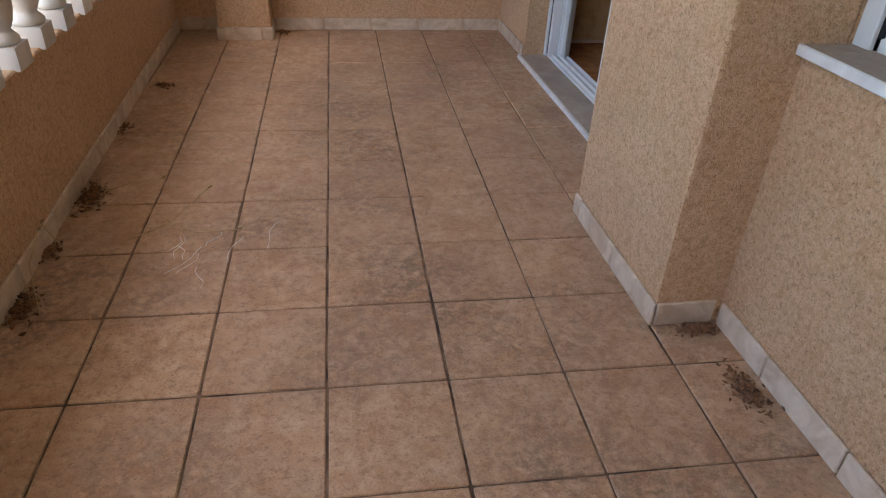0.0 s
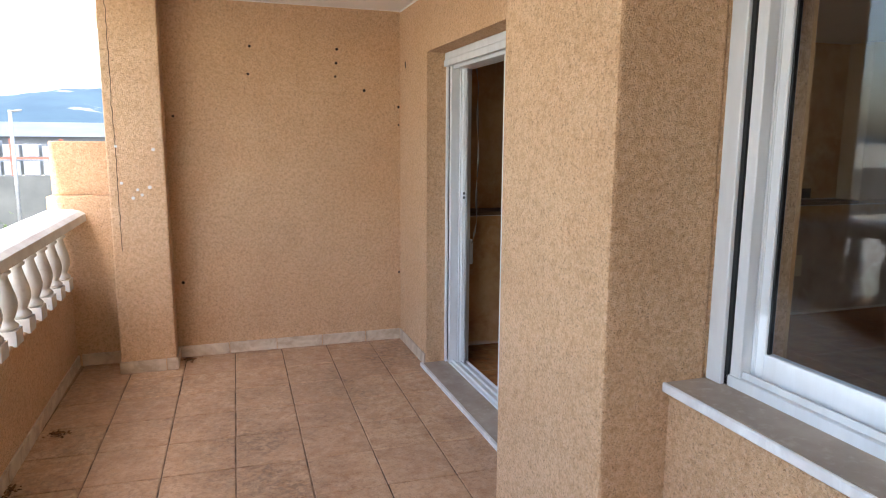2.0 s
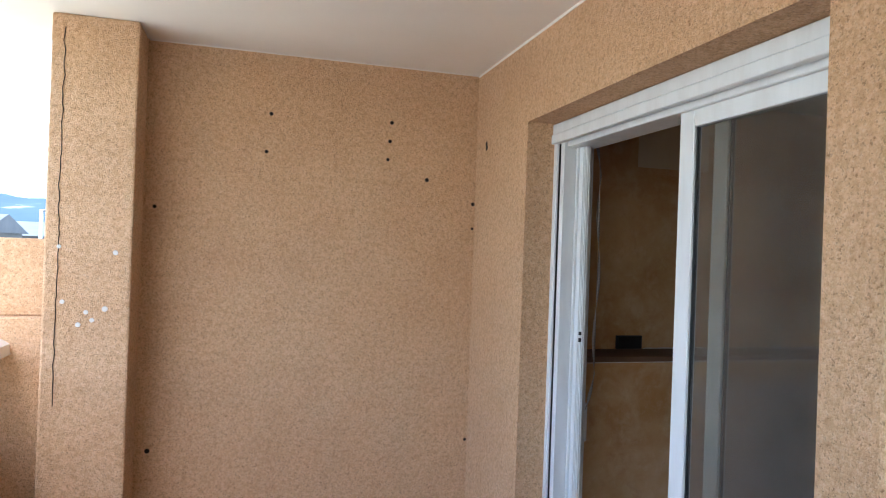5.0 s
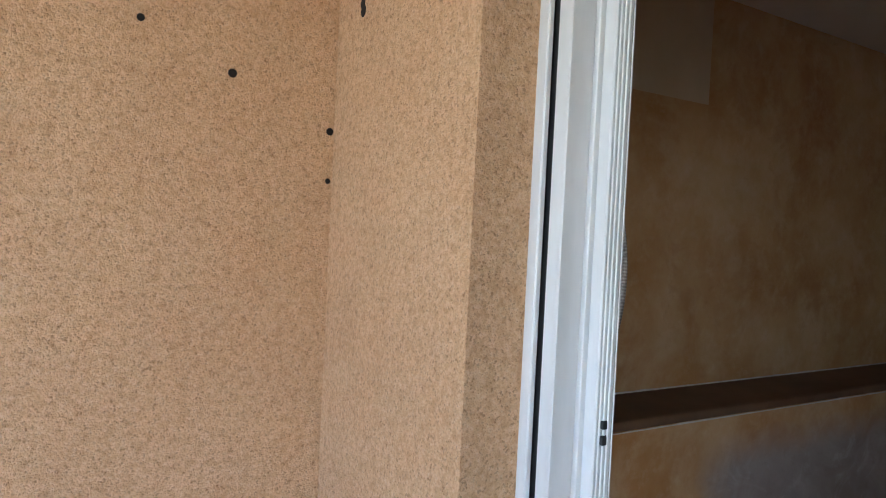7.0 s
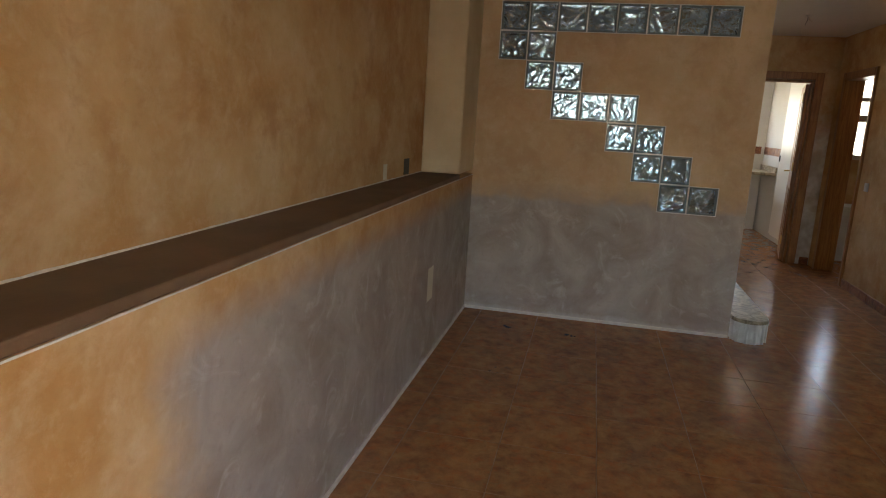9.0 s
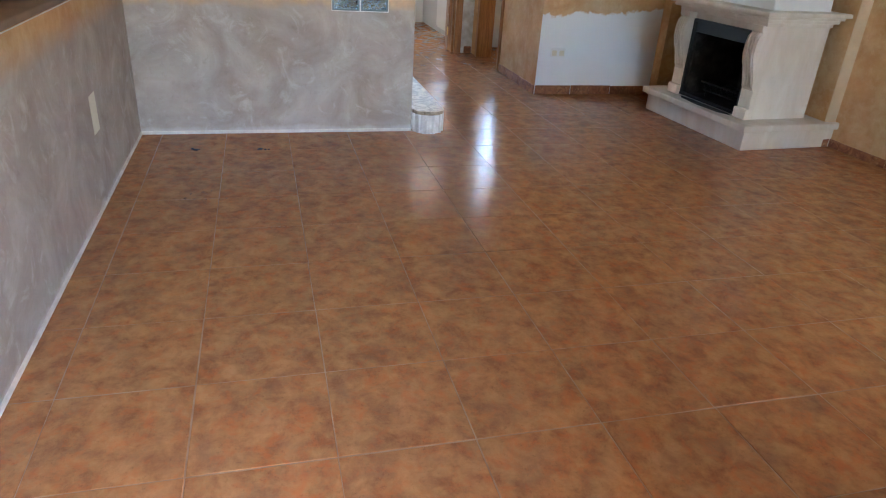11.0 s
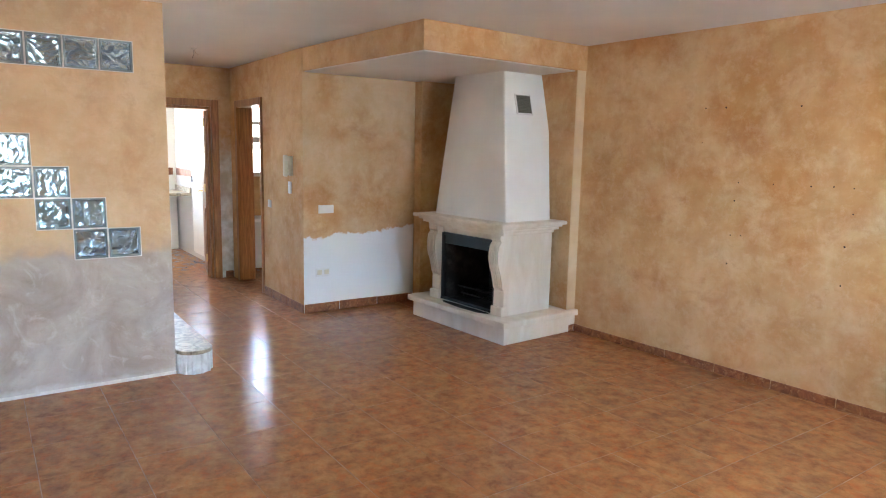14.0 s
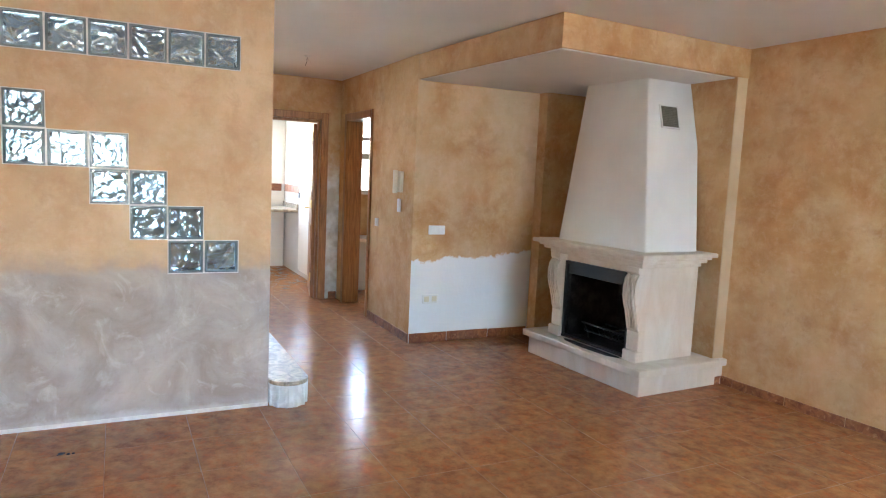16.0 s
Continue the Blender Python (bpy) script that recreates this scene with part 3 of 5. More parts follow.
ragged_line("trim_ledge_back", "ragged white plaster line where ledge and wall meet", 1.02, 4.38, -0.110, 1.060, 0.004, 0.006)
ragged_line("trim_ledge_front", "thin worn pale edge along the ledge top", 0.4, 4.88, -0.3755, 1.026, 0.0022, 0.005)
structure("baseboard_trace", boxes((1.0, BX, -0.377, -0.37, 0, 0.02), (BX - 0.007, BX, -2.29, -0.377, 0, 0.022)), MORTAR, "rough white plaster trace where a baseboard was")


def glass_block(parent, r, c, meshes):
    m = Matrix.Translation((BX, BY - 0.095 - 0.2 * c, BZ - 0.095 - 0.2 * r))
    b = piece("glass_block", meshes[0], parent, m)
    piece("rim", meshes[1], b, Matrix.Identity(4))


def ring(bm, half, inner, x0, x1):
    for y0, y1, z0, z1 in ((-half, half, inner, half), (-half, half, -half, -inner), (-half, -inner, -inner, inner), (inner, half, -inner, inner)):
        box(bm, x0, x1, y0, y1, z0, z1)


bm = boxes((0.012, 0.092, -0.082, 0.082, -0.082, 0.082), bevel=0.006, seg=2)
block_mesh = mesh_of("glass_block", bm, BLOCK_GLASS)
bm = bmesh.new()
ring(bm, 0.095, 0.083, 0.003, 0.097)
rim_mesh = mesh_of("rim", bm, BLOCK_RIM)
bm = bmesh.new()
ring(bm, 0.0995, 0.0955, -0.004, 0.104)
mortar_mesh = mesh_of("mortar_joint", bm, MORTAR)
for r, c in BLOCKS:
    glass_block(partition, r, c, (block_mesh, rim_mesh))
    piece("mortar_joint", mortar_mesh, partition, Matrix.Translation((BX, BY - 0.095 - 0.2 * c, BZ - 0.095 - 0.2 * r)))


# ---- doors and windows ----
def bar(parent, name, material, *rows, bevel=0.003, label=""):
    return part(name, boxes(*rows, bevel=bevel), material, parent, label)


def sash(name, parent, x, y0, y1, z0, z1, wide=0.06, deep=0.035, glass=GLASS):
    """A sliding leaf in a plane of constant x."""
    s = bar(parent, name, ALU, (x, x + deep, y1 - wide, y1, z0, z1), (x, x + deep, y0, y0 + wide, z0, z1), (x, x + deep, y0 + wide, y1 - wide, z1 - wide, z1), (x, x + deep, y0 + wide, y1 - wide, z0, z0 + wide * 1.2), label="white aluminium sliding leaf")
    g = bar(s, "gasket", RUBBER, (x + 0.010, x + deep - 0.010, y0 + wide, y0 + wide + 0.006, z0 + wide, z1 - wide), (x + 0.010, x + deep - 0.010, y1 - wide - 0.006, y1 - wide, z0 + wide, z1 - wide), bevel=0)
    p = bar(s, "pane", glass, (x + deep / 2 - 0.003, x + deep / 2 + 0.003, y0 + wide, y1 - wide, z0 + wide * 1.2, z1 - wide), bevel=0)
    p.visible_shadow = False
    return s


door = tagged(new("door_terrace"), "white aluminium sliding door, half open onto the terrace", kind="structure")
DT, DB, DL, DR = 2.178, 0.022, -0.690, -2.36
bar(door, "casing", ALU, (0.135, 0.150, -0.740, -0.67, DB, DT))
bar(door, "shutter_guide", RUBBER, (0.156, 0.180, -0.756, -0.70, DB, DT - 0.06), bevel=0)
bar(door, "frame_post", ALU, (0.150, 0.205, -0.784, -0.752, DB, DT), (0.146, 0.205, -0.796, -0.785, DB, DT), (0.205, 0.262, -0.806, -0.70, DB, DT), (0.262, 0.29, -0.80, -0.70, DB, DT), bevel=0.002)
bar(door, "frame_post", ALU, (0.145, 0.29, DR, DR + 0.06, DB, DT))
bar(door, "shutter_box_rail", ALU, (0.120, 0.150, DR, DL, DT - 0.09, DT - 0.048), (0.126, 0.156, DR, DL, DT - 0.046, DT), label="white roller-shutter bottom rail")
bar(door, "head_rail", ALU, (0.16, 0.29, DR, DL, DT - 0.11, DT - 0.06))
bar(door, "track", ALU, (0.15, 0.285, DR, DL, DB, DB + 0.012), (0.170, 0.176, DR, DL, DB + 0.012, DB + 0.03), (0.215, 0.221, DR, DL, DB + 0.012, DB + 0.03), (0.262, 0.268, DR, DL, DB + 0.012, DB + 0.03), bevel=0.001, label="white aluminium floor track")
s_ = sash("sliding_leaf", door, 0.178, -2.33, -1.59, DB + 0.02, DT - 0.09, 0.075, glass=DUSTY_GLASS)
s2 = sash("sliding_leaf", door, 0.226, -2.30, -1.705, DB + 0.02, DT - 0.09, 0.065)
s3 = bar(door, "lock_stile", ALU, (0.216, 0.262, -0.838, -0.806, DB + 0.02, DT - 0.09), (0.236, 0.241, -0.862, -0.838, DB + 0.02, DT - 0.09), label="white strip with latch slots")
for k in range(3):
    bar(s3, "rib", ALU, (0.221 + 0.003 * k, 0.236, -0.8455 - 0.0077 * k, -0.8410 - 0.0077 * k, DB + 0.02, DT - 0.09), bevel=0.001)
# black strip stands in for the shade in the grooves between the ribs
bar(s3, "groove_shade", RUBBER, (0.2335, 0.2358, -0.8608, -0.8385, DB + 0.02, DT - 0.09), bevel=0)
bar(s3, "latch", RUBBER, (0.216, 0.236, -0.859, -0.851, 1.205, 1.222), (0.216, 0.236, -0.859, -0.851, 1.235, 1.25), bevel=0.001)

win = tagged(new("window_1"), "white aluminium sliding window above a dusty sill", kind="structure")
WL, WR, WB, WT = PY1, -5.15, 0.908, 2.18
bar(win, "casing", ALU, (0.055, 0.072, WL - 0.062, WL, WB - 0.01, WT))
bar(win, "shutter_guide", RUBBER, (0.070, 0.100, WL - 0.075, WL - 0.055, WB - 0.01, WT - 0.001), bevel=0)
bar(win, "frame_post", ALU, (0.075, 0.115, WL - 0.115, WL - 0.076, WB, WT), (0.115, 0.16, WL - 0.125, WL, WB, WT), (0.16, 0.2, WL - 0.1, WL, WB, WT), (0.108, 0.118, WL - 0.1235, WL - 0.119, WB, WT))
bar(win, "frame_post", ALU, (0.055, 0.2, WR, WR + 0.08, WB, WT))
bar(win, "shutter_box_rail", ALU, (0.040, 0.070, WR, WL, WT - 0.085, WT), label="white roller-shutter bottom rail")
bar(win, "head_rail", ALU, (0.078, 0.2, WR, WL - 0.126, WT - 0.13, WT - 0.088))
bar(win, "track", ALU, (0.07, 0.2, WR, WL, WB - 0.01, WB + 0.025), (0.085, 0.092, WR, WL, WB + 0.025, WB + 0.045), bevel=0.002)
sash("sliding_leaf", win, 0.12, -4.34, WL - 0.09, WB + 0.03, WT - 0.12, 0.062)
sash("sliding_leaf", win, 0.16, -5.10, -4.30, WB + 0.03, WT - 0.12, 0.062)
plug = lathe([(0.010, 0), (0.011, 0.02), (0.013, 0.04), (0.009, 0.041), (0.008, 0.02)], 14)
st = part("shutter_stop", plug, WHITE_PLASTIC, win, "white plastic shutter stop")
st.matrix_basis = pose(0.045, WL - 0.20, WT - 0.02, 0, -90, 0)
for o in win.children:
    o.matrix_basis = Matrix.Translation((-0.05, 0, 0)) @ o.matrix_basis
bar(win, "sill", DUSTY_MARBLE, (-0.136, 0.10, WR, WL, 0.877, 0.901), label="dusty stone sill")
bar(win, "sill_edge", WHITE_MARBLE, (-0.148, -0.1365, WR, WL, 0.873, 0.902), label="white sill edge")


# ---- balustrade ----
bal = thing("balustrade", "white cast-stone balustrade on the stucco parapet", "balustrade")
rail_profile = [(-2.235, 1.035), (-2.24, 1.085), (-2.27, 1.105), (-2.32, 1.116), (-2.38, 1.119), (-2.44, 1.116), (-2.49, 1.105), (-2.52, 1.085), (-2.525, 1.035), (-2.48, 1.02), (-2.28, 1.02)]
bm = bmesh.new()
for y0, y1 in ((-7.4, -5.86), (-5.857, -4.33), (-4.327, -2.80), (-2.797, -1.27), (-1.267, 0.02)):
    a = [bm.verts.new((x, y0, z)) for x, z in rail_profile]
    b = [bm.verts.new((x, y1, z)) for x, z in rail_profile]
    bm.faces.new(a)
    bm.faces.new(b[::-1])
    for i in range(len(a)):
        bm.faces.new((a[i], b[i], b[(i + 1) % len(a)], a[(i + 1) % len(a)]))
part("handrail", bm, CAST_STONE, bal, "cream cast-stone handrail")
prof = [(0.040, 0.075), (0.058, 0.085), (0.060, 0.10), (0.046, 0.115), (0.040, 0.125), (0.052, 0.15), (0.062, 0.185), (0.064, 0.21), (0.058, 0.25), (0.046, 0.29), (0.036, 0.33), (0.032, 0.352), (0.046, 0.362), (0.048, 0.374), (0.034, 0.384), (0.036, 0.40), (0.046, 0.415)]
bm = lathe(prof, 18)
box(bm, -0.06, 0.06, -0.06, 0.06, 0.0, 0.078)
box(bm, -0.05, 0.05, -0.05, 0.05, 0.412, 0.455)
bal_mesh = mesh_of("baluster", bm, CAST_STONE)
for k in range(29):
    piece("baluster", bal_mesh, bal, Matrix.Translation((-2.40, -0.10 - 0.255 * k, 0.572)))


# ---- fireplace ----
TURNED = Matrix.Translation((4.212, -4.705, 0)) @ pose(0, 0, 0, 0, 0, 3.4) @ Matrix.Translation((-4.195, 4.66, 0))
fp = thing("fireplace", "cream limestone fireplace with a white tapered hood, sooty inside", "fireplace")
fp.matrix_basis = TURNED
part("hearth_base", boxes((4.23, 5.53, -5.66, -4.70, 0.0, 0.150), bevel=0.004), LIMESTONE, fp)
part("hearth_slab", boxes((4.195, 5.575, -5.66, -4.66, 0.150, 0.203), bevel=0.008, seg=2), LIMESTONE, fp, "dusty hearth slab")
part("side_panel", boxes((4.372, 4.412, -5.385, -4.83, 0.203, 0.90)), LIMESTONE, fp)
part("side_panel", boxes((5.32, 5.36, -5.385, -4.83, 0.203, 0.90)), LIMESTONE, fp)
part("lintel", boxes((4.372, 5.36, -4.90, -4.835, 0.845, 0.905), bevel=0.003), LIMESTONE, fp)


def mantel_tier(x0, x1, y, z0, z1, name="mantel_tier"):
    part(name, boxes((x0, x1, -5.385 + (x0 - 4.345) * 0.4, y, z0, z1), bevel=0.007, seg=2), LIMESTONE, fp)


mantel_tier(4.345, 5.39, -4.765, 0.902, 0.933)
mantel_tier(4.305, 5.43, -4.725, 0.933, 0.960)
mantel_tier(4.275, 5.46, -4.695, 0.960, 0.982)
mantel_tier(4.235, 5.50, -4.655, 0.982, 1.014, "mantel_shelf")

# scrolled corbels
scroll = [(-4.90, 0.203), (-4.815, 0.203), (-4.805, 0.275), (-4.835, 0.29), (-4.84, 0.41), (-4.83, 0.42), (-4.815, 0.45), (-4.80, 0.52), (-4.785, 0.58), (-4.765, 0.63), (-4.752, 0.69), (-4.752, 0.76), (-4.765, 0.82), (-4.79, 0.85), (-4.775, 0.87), (-4.775, 0.905), (-4.90, 0.905)]


def corbel(x0, x1):
    bm = bmesh.new()
    a = [bm.verts.new((x0, y + 0.02, z)) for y, z in scroll]
    b = [bm.verts.new((x1, y + 0.02, z)) for y, z in scroll]
    bm.faces.new(a)
    bm.faces.new(b[::-1])
    for i in range(len(a)):
        bm.faces.new((a[i], b[i], b[(i + 1) % len(a)], a[(i + 1) % len(a)]))
    c = part("corbel", bm, LIMESTONE, fp, "fluted scroll corbel")
    w = (x1 - x0) / 9
    for k in range(4):
        xm = x0 + w * (1.5 + 2 * k)
        pts = [(xm, y + 0.02 + 0.002, z) for y, z in scroll[6:14]]
        part("flute", tube(pts, w * 0.55, 6), LIMESTONE, c)
    part("foot", boxes((x0 - 0.008, x1 + 0.008, -4.85, -4.778, 0.203, 0.285), bevel=0.008, seg=2), LIMESTONE, c)
    part("knee", boxes((x0 - 0.004, x1 + 0.004, -4.85, -4.805, 0.285, 0.425), bevel=0.005), LIMESTONE, c)


corbel(4.367, 4.487)
corbel(5.245, 5.365)
part("firebox", boxes((4.53, 5.20, -5.45, -5.39, 0.203, 0.85), (4.487, 4.53, -5.45, -4.85, 0.203, 0.85), (5.20, 5.243, -5.45, -4.85, 0.203, 0.85), (4.53, 5.20, -5.39, -4.87, 0.203, 0.212)), SOOT, fp, "sooty black firebox")
part("firebox_hood", boxes((4.488, 5.242, -5.39, -4.85, 0.80, 0.85), (4.488, 5.242, -4.85, -4.835, 0.74, 0.85), bevel=0.004), IRON, fp)
part("firebox_frame", boxes((4.49, 4.515, -4.835, -4.815, 0.206, 0.845), (5.215, 5.24, -4.835, -4.815, 0.206, 0.845), (4.49, 5.24, -4.835, -4.815, 0.82, 0.845), (4.49, 5.24, -4.85, -4.81, 0.206, 0.225)), IRON, fp, "black iron frame")
part("smoke_stain", prism([(4.56, -4.80), (4.50, -4.78), (4.60, -4.73), (4.85, -4.715), (5.10, -4.74), (5.18, -4.79), (5.05, -4.805)], 0.2032, 0.2042), SOOT, fp, "black soot spilled on the hearth slab")
hood_lo = ((4.378, -4.82), (5.36, -4.82), (5.36, -5.36), (4.378, -5.36))
hood_hi = ((4.695, -5.04), (5.375, -5.04), (5.375, -5.60), (4.695, -5.60))
bm = bmesh.new()
lo = [bm.verts.new((x, y, 1.0145)) for x, y in hood_lo]
hi = [bm.verts.new((x, y, 2.303)) for x, y in hood_hi]
for i in range(4):
    bm.faces.new((lo[i], lo[(i + 1) % 4], hi[(i + 1) % 4], hi[i]))
bm.faces.new(lo[::-1])
bm.faces.new(hi)
bmesh.ops.bevel(bm, geom=[e for e in bm.edges if abs(e.verts[0].co.z - e.verts[1].co.z) > 0.5], offset=0.012, segments=2, profile=0.5, affect="EDGES")
hood = part("hood", bm, DISTEMPER, fp, "white plastered tapered hood")
vent = thing("air_vent", "small square vent with grey mesh in a white frame", "vent")
vm = TURNED @ pose(4.619, -5.215, 2.022, 0, 14.0, 0)
fr = part("vent_frame", boxes((-0.008, 0.012, -0.098, -0.085, -0.093, 0.093), (-0.008, 0.012, 0.085, 0.098, -0.093, 0.093), (-0.008, 0.012, -0.085, 0.085, 0.08, 0.093), (-0.008, 0.012, -0.085, 0.085, -0.093, -0.08), bevel=0.003), DISTEMPER, vent)
bm = bmesh.new()
for k in range(14):
    box(bm, -0.004, 0.0, -0.085 + 0.0122 * k, -0.0795 + 0.0122 * k, -0.08, 0.08)
for k in range(12):
    box(bm, -0.0055, -0.0035, -0.085, 0.085, -0.078 + 0.0133 * k, -0.0725 + 0.0133 * k)
part("vent_mesh", bm, VENT_MESH, vent)
# soot-coloured sheet put in for the shade of the hollow behind the mesh
part("vent_back", boxes((0.002, 0.006, -0.085, 0.085, -0.08, 0.08)), SOOT, vent)
vent.matrix_basis = vm
grate = thing("fire_grate", "black iron fire basket with grey ash on the hearth", "fire grate")
for k in range(7):
    part("bar", tube([(4.64 + 0.075 * k, -5.20, 0.30), (4.64 + 0.075 * k, -4.97, 0.27), (4.64 + 0.075 * k, -4.93, 0.34)], 0.007), IRON, grate)
for y, z in ((-5.20, 0.30), (-4.97, 0.268), (-4.93, 0.34)):
    part("cross_bar", tube([(4.61, y, z), (5.12, y, z)], 0.008), IRON, grate)
for x in (4.64, 5.09):
    for y in (-5.17, -4.98):
        part("leg", tube([(x, y, 0.212), (x, y, 0.29)], 0.008), IRON, grate)
grate.matrix_basis = TURNED

# ---- stone step beside the partition ----
step = thing("stone_step", "low planter step with a marbled top and rounded white fluted end", "step")
outline = [(6.3, -2.292), (6.3, -2.545)] + [(4.93 - 0.125 * math.sin(a / 12 * math.pi), -2.4185 - 0.1265 * math.cos(a / 12 * math.pi)) for a in range(0, 13)]
inner = [(6.28, -2.295), (6.28, -2.532)] + [(4.935 - 0.113 * math.sin(a / 12 * math.pi), -2.4185 - 0.1145 * math.cos(a / 12 * math.pi)) for a in range(0, 13)]
part("body", prism(inner, 0, 0.145), WHITE_MARBLE, step, "white fluted body")
part("top", prism(outline, 0.145, 0.172, 0.004), MARBLED, step, "marbled stone top")
for a in range(1, 12, 2):
    x, y = 4.935 - 0.114 * math.sin(a / 12 * math.pi), -2.4185 - 0.1155 * math.cos(a / 12 * math.pi)
    part("flute", tube([(x, y, 0.002), (x, y, 0.143)], 0.012, 8), WHITE_MARBLE, step)


# ---- doors of the hall ----
kd = tagged(new("door_kitchen"), "varnished wooden door standing open into the kitchen", kind="structure")
bar(kd, "door_frame", WOOD, (HX - 0.02, HX + 0.14, -3.62, -3.535, 0, 2.14), (HX - 0.02, HX + 0.14, -2.72, -2.63, 0, 2.14), (HX - 0.02, HX + 0.14, -3.535, -2.72, 2.06, 2.14), bevel=0.006)
bar(kd, "door_frame", WOOD, (HX + 0.03, HX + 0.10, -3.535, -3.51, 0, 2.06), (HX + 0.03, HX + 0.10, -3.51, -2.72, 2.03, 2.06), bevel=0.004)
leaf = part("leaf", boxes((0, 0.78, -0.035, 0, 0.01, 2.02), bevel=0.003), WOOD, kd, "panelled door leaf")
for z0, z1 in ((0.18, 0.85), (1.05, 1.88)):
    for x0, x1 in ((0.10, 0.36), (0.42, 0.68)):
        part("door_panel", boxes((x0, x1, 0.0, 0.008, z0, z1), bevel=0.006), WOOD, leaf)
for z in (0.2, 1.05, 1.83):
    part("hinge", lathe([(0.009, 0), (0.009, 0.09), (0.004, 0.10)], 10), BRASS, leaf, "brass hinge").matrix_basis = pose(-0.005, 0.006, z)
part("door_handle", tube([(0.72, 0.0, 1.02), (0.72, 0.05, 1.02), (0.62, 0.055, 1.02)], 0.009), BRASS, leaf, "brass handle")
leaf.matrix_basis = pose(HX + 0.10, -3.475, 0, 0, 0, -12.5)
bd = tagged(new("door_bathroom"), "varnished wooden bathroom door frame", kind="structure")
bar(bd, "door_frame", WOOD, (8.01, 8.09, -3.94, -3.745, 0, 2.13), (7.20, 7.25, -3.92, -3.745, 0, 2.13), (7.25, 8.01, -3.92, -3.745, 2.05, 2.13), bevel=0.006)
bar(bd, "leaf", WOOD, (7.255, 7.295, -4.75, -3.93, 0.01, 2.03), label="open wooden leaf")

# bathroom window and fittings
bw = tagged(new("window_bathroom"), "bright frosted bathroom window with cream bars", kind="structure")
bar(bw, "window_frame", CREAM, (9.19, 9.24, -4.86, -4.80, 1.2, 2.2), (9.19, 9.24, -4.15, -4.09, 1.2, 2.2), (9.19, 9.24, -4.80, -4.15, 1.2, 1.26), (9.19, 9.24, -4.80, -4.15, 2.15, 2.2), (9.19, 9.24, -4.80, -4.15, 1.66, 1.74), (9.19, 9.24, -4.80, -4.15, 1.90, 1.95))
for z0, z1 in ((1.26, 1.66), (1.74, 1.90), (1.95, 2.15)):
    p = bar(bw, "pane", GLASS, (9.21, 9.216, -4.80, -4.15, z0, z1), bevel=0)
    p.visible_shadow = False
tub = thing("washbasin_cabinet", "white bathroom cabinet below the window", "cabinet")
part("body", boxes((8.75, 9.19, -4.75, -4.12, 0.0, 0.62), bevel=0.01), WHITE_PLASTIC, tub)
part("top", boxes((8.72, 9.195, -4.78, -4.09, 0.62, 0.66), bevel=0.01, seg=2), WHITE_PLASTIC, tub)

# kitchen
kc = thing("tall_cupboard", "cream tall kitchen cupboard with a small dark latch", "cupboard")
part("body", boxes((8.75, 9.85, -3.76, -3.70, 0.10, 2.25)), CREAM, kc)
part("door", boxes((8.76, 9.84, -3.70, -3.68, 0.12, 2.24), bevel=0.003), CREAM, kc)
part("handle", boxes((9.80, 9.83, -3.68, -3.67, 1.10, 1.18)), RUBBER, kc, "small dark latch")
counter = thing("worktop", "beige stone kitchen worktop with upstand", "worktop")
part("slab", boxes((10.2, 11.09, -3.76, -3.15, 0.88, 0.92), bevel=0.004), MARBLED, counter)
part("upstand", boxes((10.2, 11.09, -3.762, -3.74, 0.92, 1.0)), MARBLED, counter)
part("support", boxes((11.0, 11.09, -3.74, -3.17, 0.0, 0.88)), WALL_TILE, counter)
border = tagged(new("wall_border"), "row of terracotta patterned border tiles", kind="structure")
bm_t = mesh_of("border_tile", boxes((-0.098, 0.098, 0, 0.006, 0, 0.11), bevel=0.002), ROOM_SKIRTING)
for k in range(6):
    piece("border_tile", bm_t, border, pose(9.98 + 0.2 * k, -3.764, 1.15))
for k in range(4):
    piece("border_tile", bm_t, border, pose(11.1, -3.62 + 0.2 * k, 1.15, 0, 0, 90))
kw = tagged(new("window_kitchen"), "white kitchen window", kind="structure")
bar(kw, "window_frame", ALU, (11.12, 11.18, -3.45, -3.39, 1.1, 2.1), (11.12, 11.18, -2.81, -2.75, 1.1, 2.1), (11.12, 11.18, -3.39, -2.81, 1.1, 1.16), (11.12, 11.18, -3.39, -2.81, 2.04, 2.1))
# unseen window, added so daylight reaches the glass blocks from behind
rw = tagged(new("window_back_room_added"), "unseen white window added to the room behind the partition", kind="structure")
bar(rw, "window_frame", ALU, (HX + 0.02, HX + 0.08, -1.55, -1.49, 1.1, 1.95), (HX + 0.02, HX + 0.08, -0.71, -0.65, 1.1, 1.95), (HX + 0.02, HX + 0.08, -1.49, -0.71, 1.1, 1.16), (HX + 0.02, HX + 0.08, -1.49, -0.71, 1.89, 1.95), (HX + 0.02, HX + 0.08, -1.13, -1.07, 1.16, 1.89))


# ---- small fittings ----
def plate(name, label, category, m, w, h, material, holes=0, dark=None, deep=0.012, group=""):
    """A wall plate in its own y-z plane, facing -x."""
    t = thing(name, label, category, group, m)
    part("plate", boxes((-deep, 0.0, -w / 2, w / 2, -h / 2, h / 2), bevel=0.003), material, t)
    for k in range(holes):
        y = (k - (holes - 1) / 2) * w / holes
        s = part("socket_insert", boxes((-deep - 0.004, -deep, y - 0.024, y + 0.024, -0.024, 0.024), bevel=0.002), dark or material, t)
        part("socket_well", boxes((-deep - 0.005, -deep - 0.004, y - 0.012, y + 0.012, -0.012, 0.012)), dark or HOLE, s)
    return t


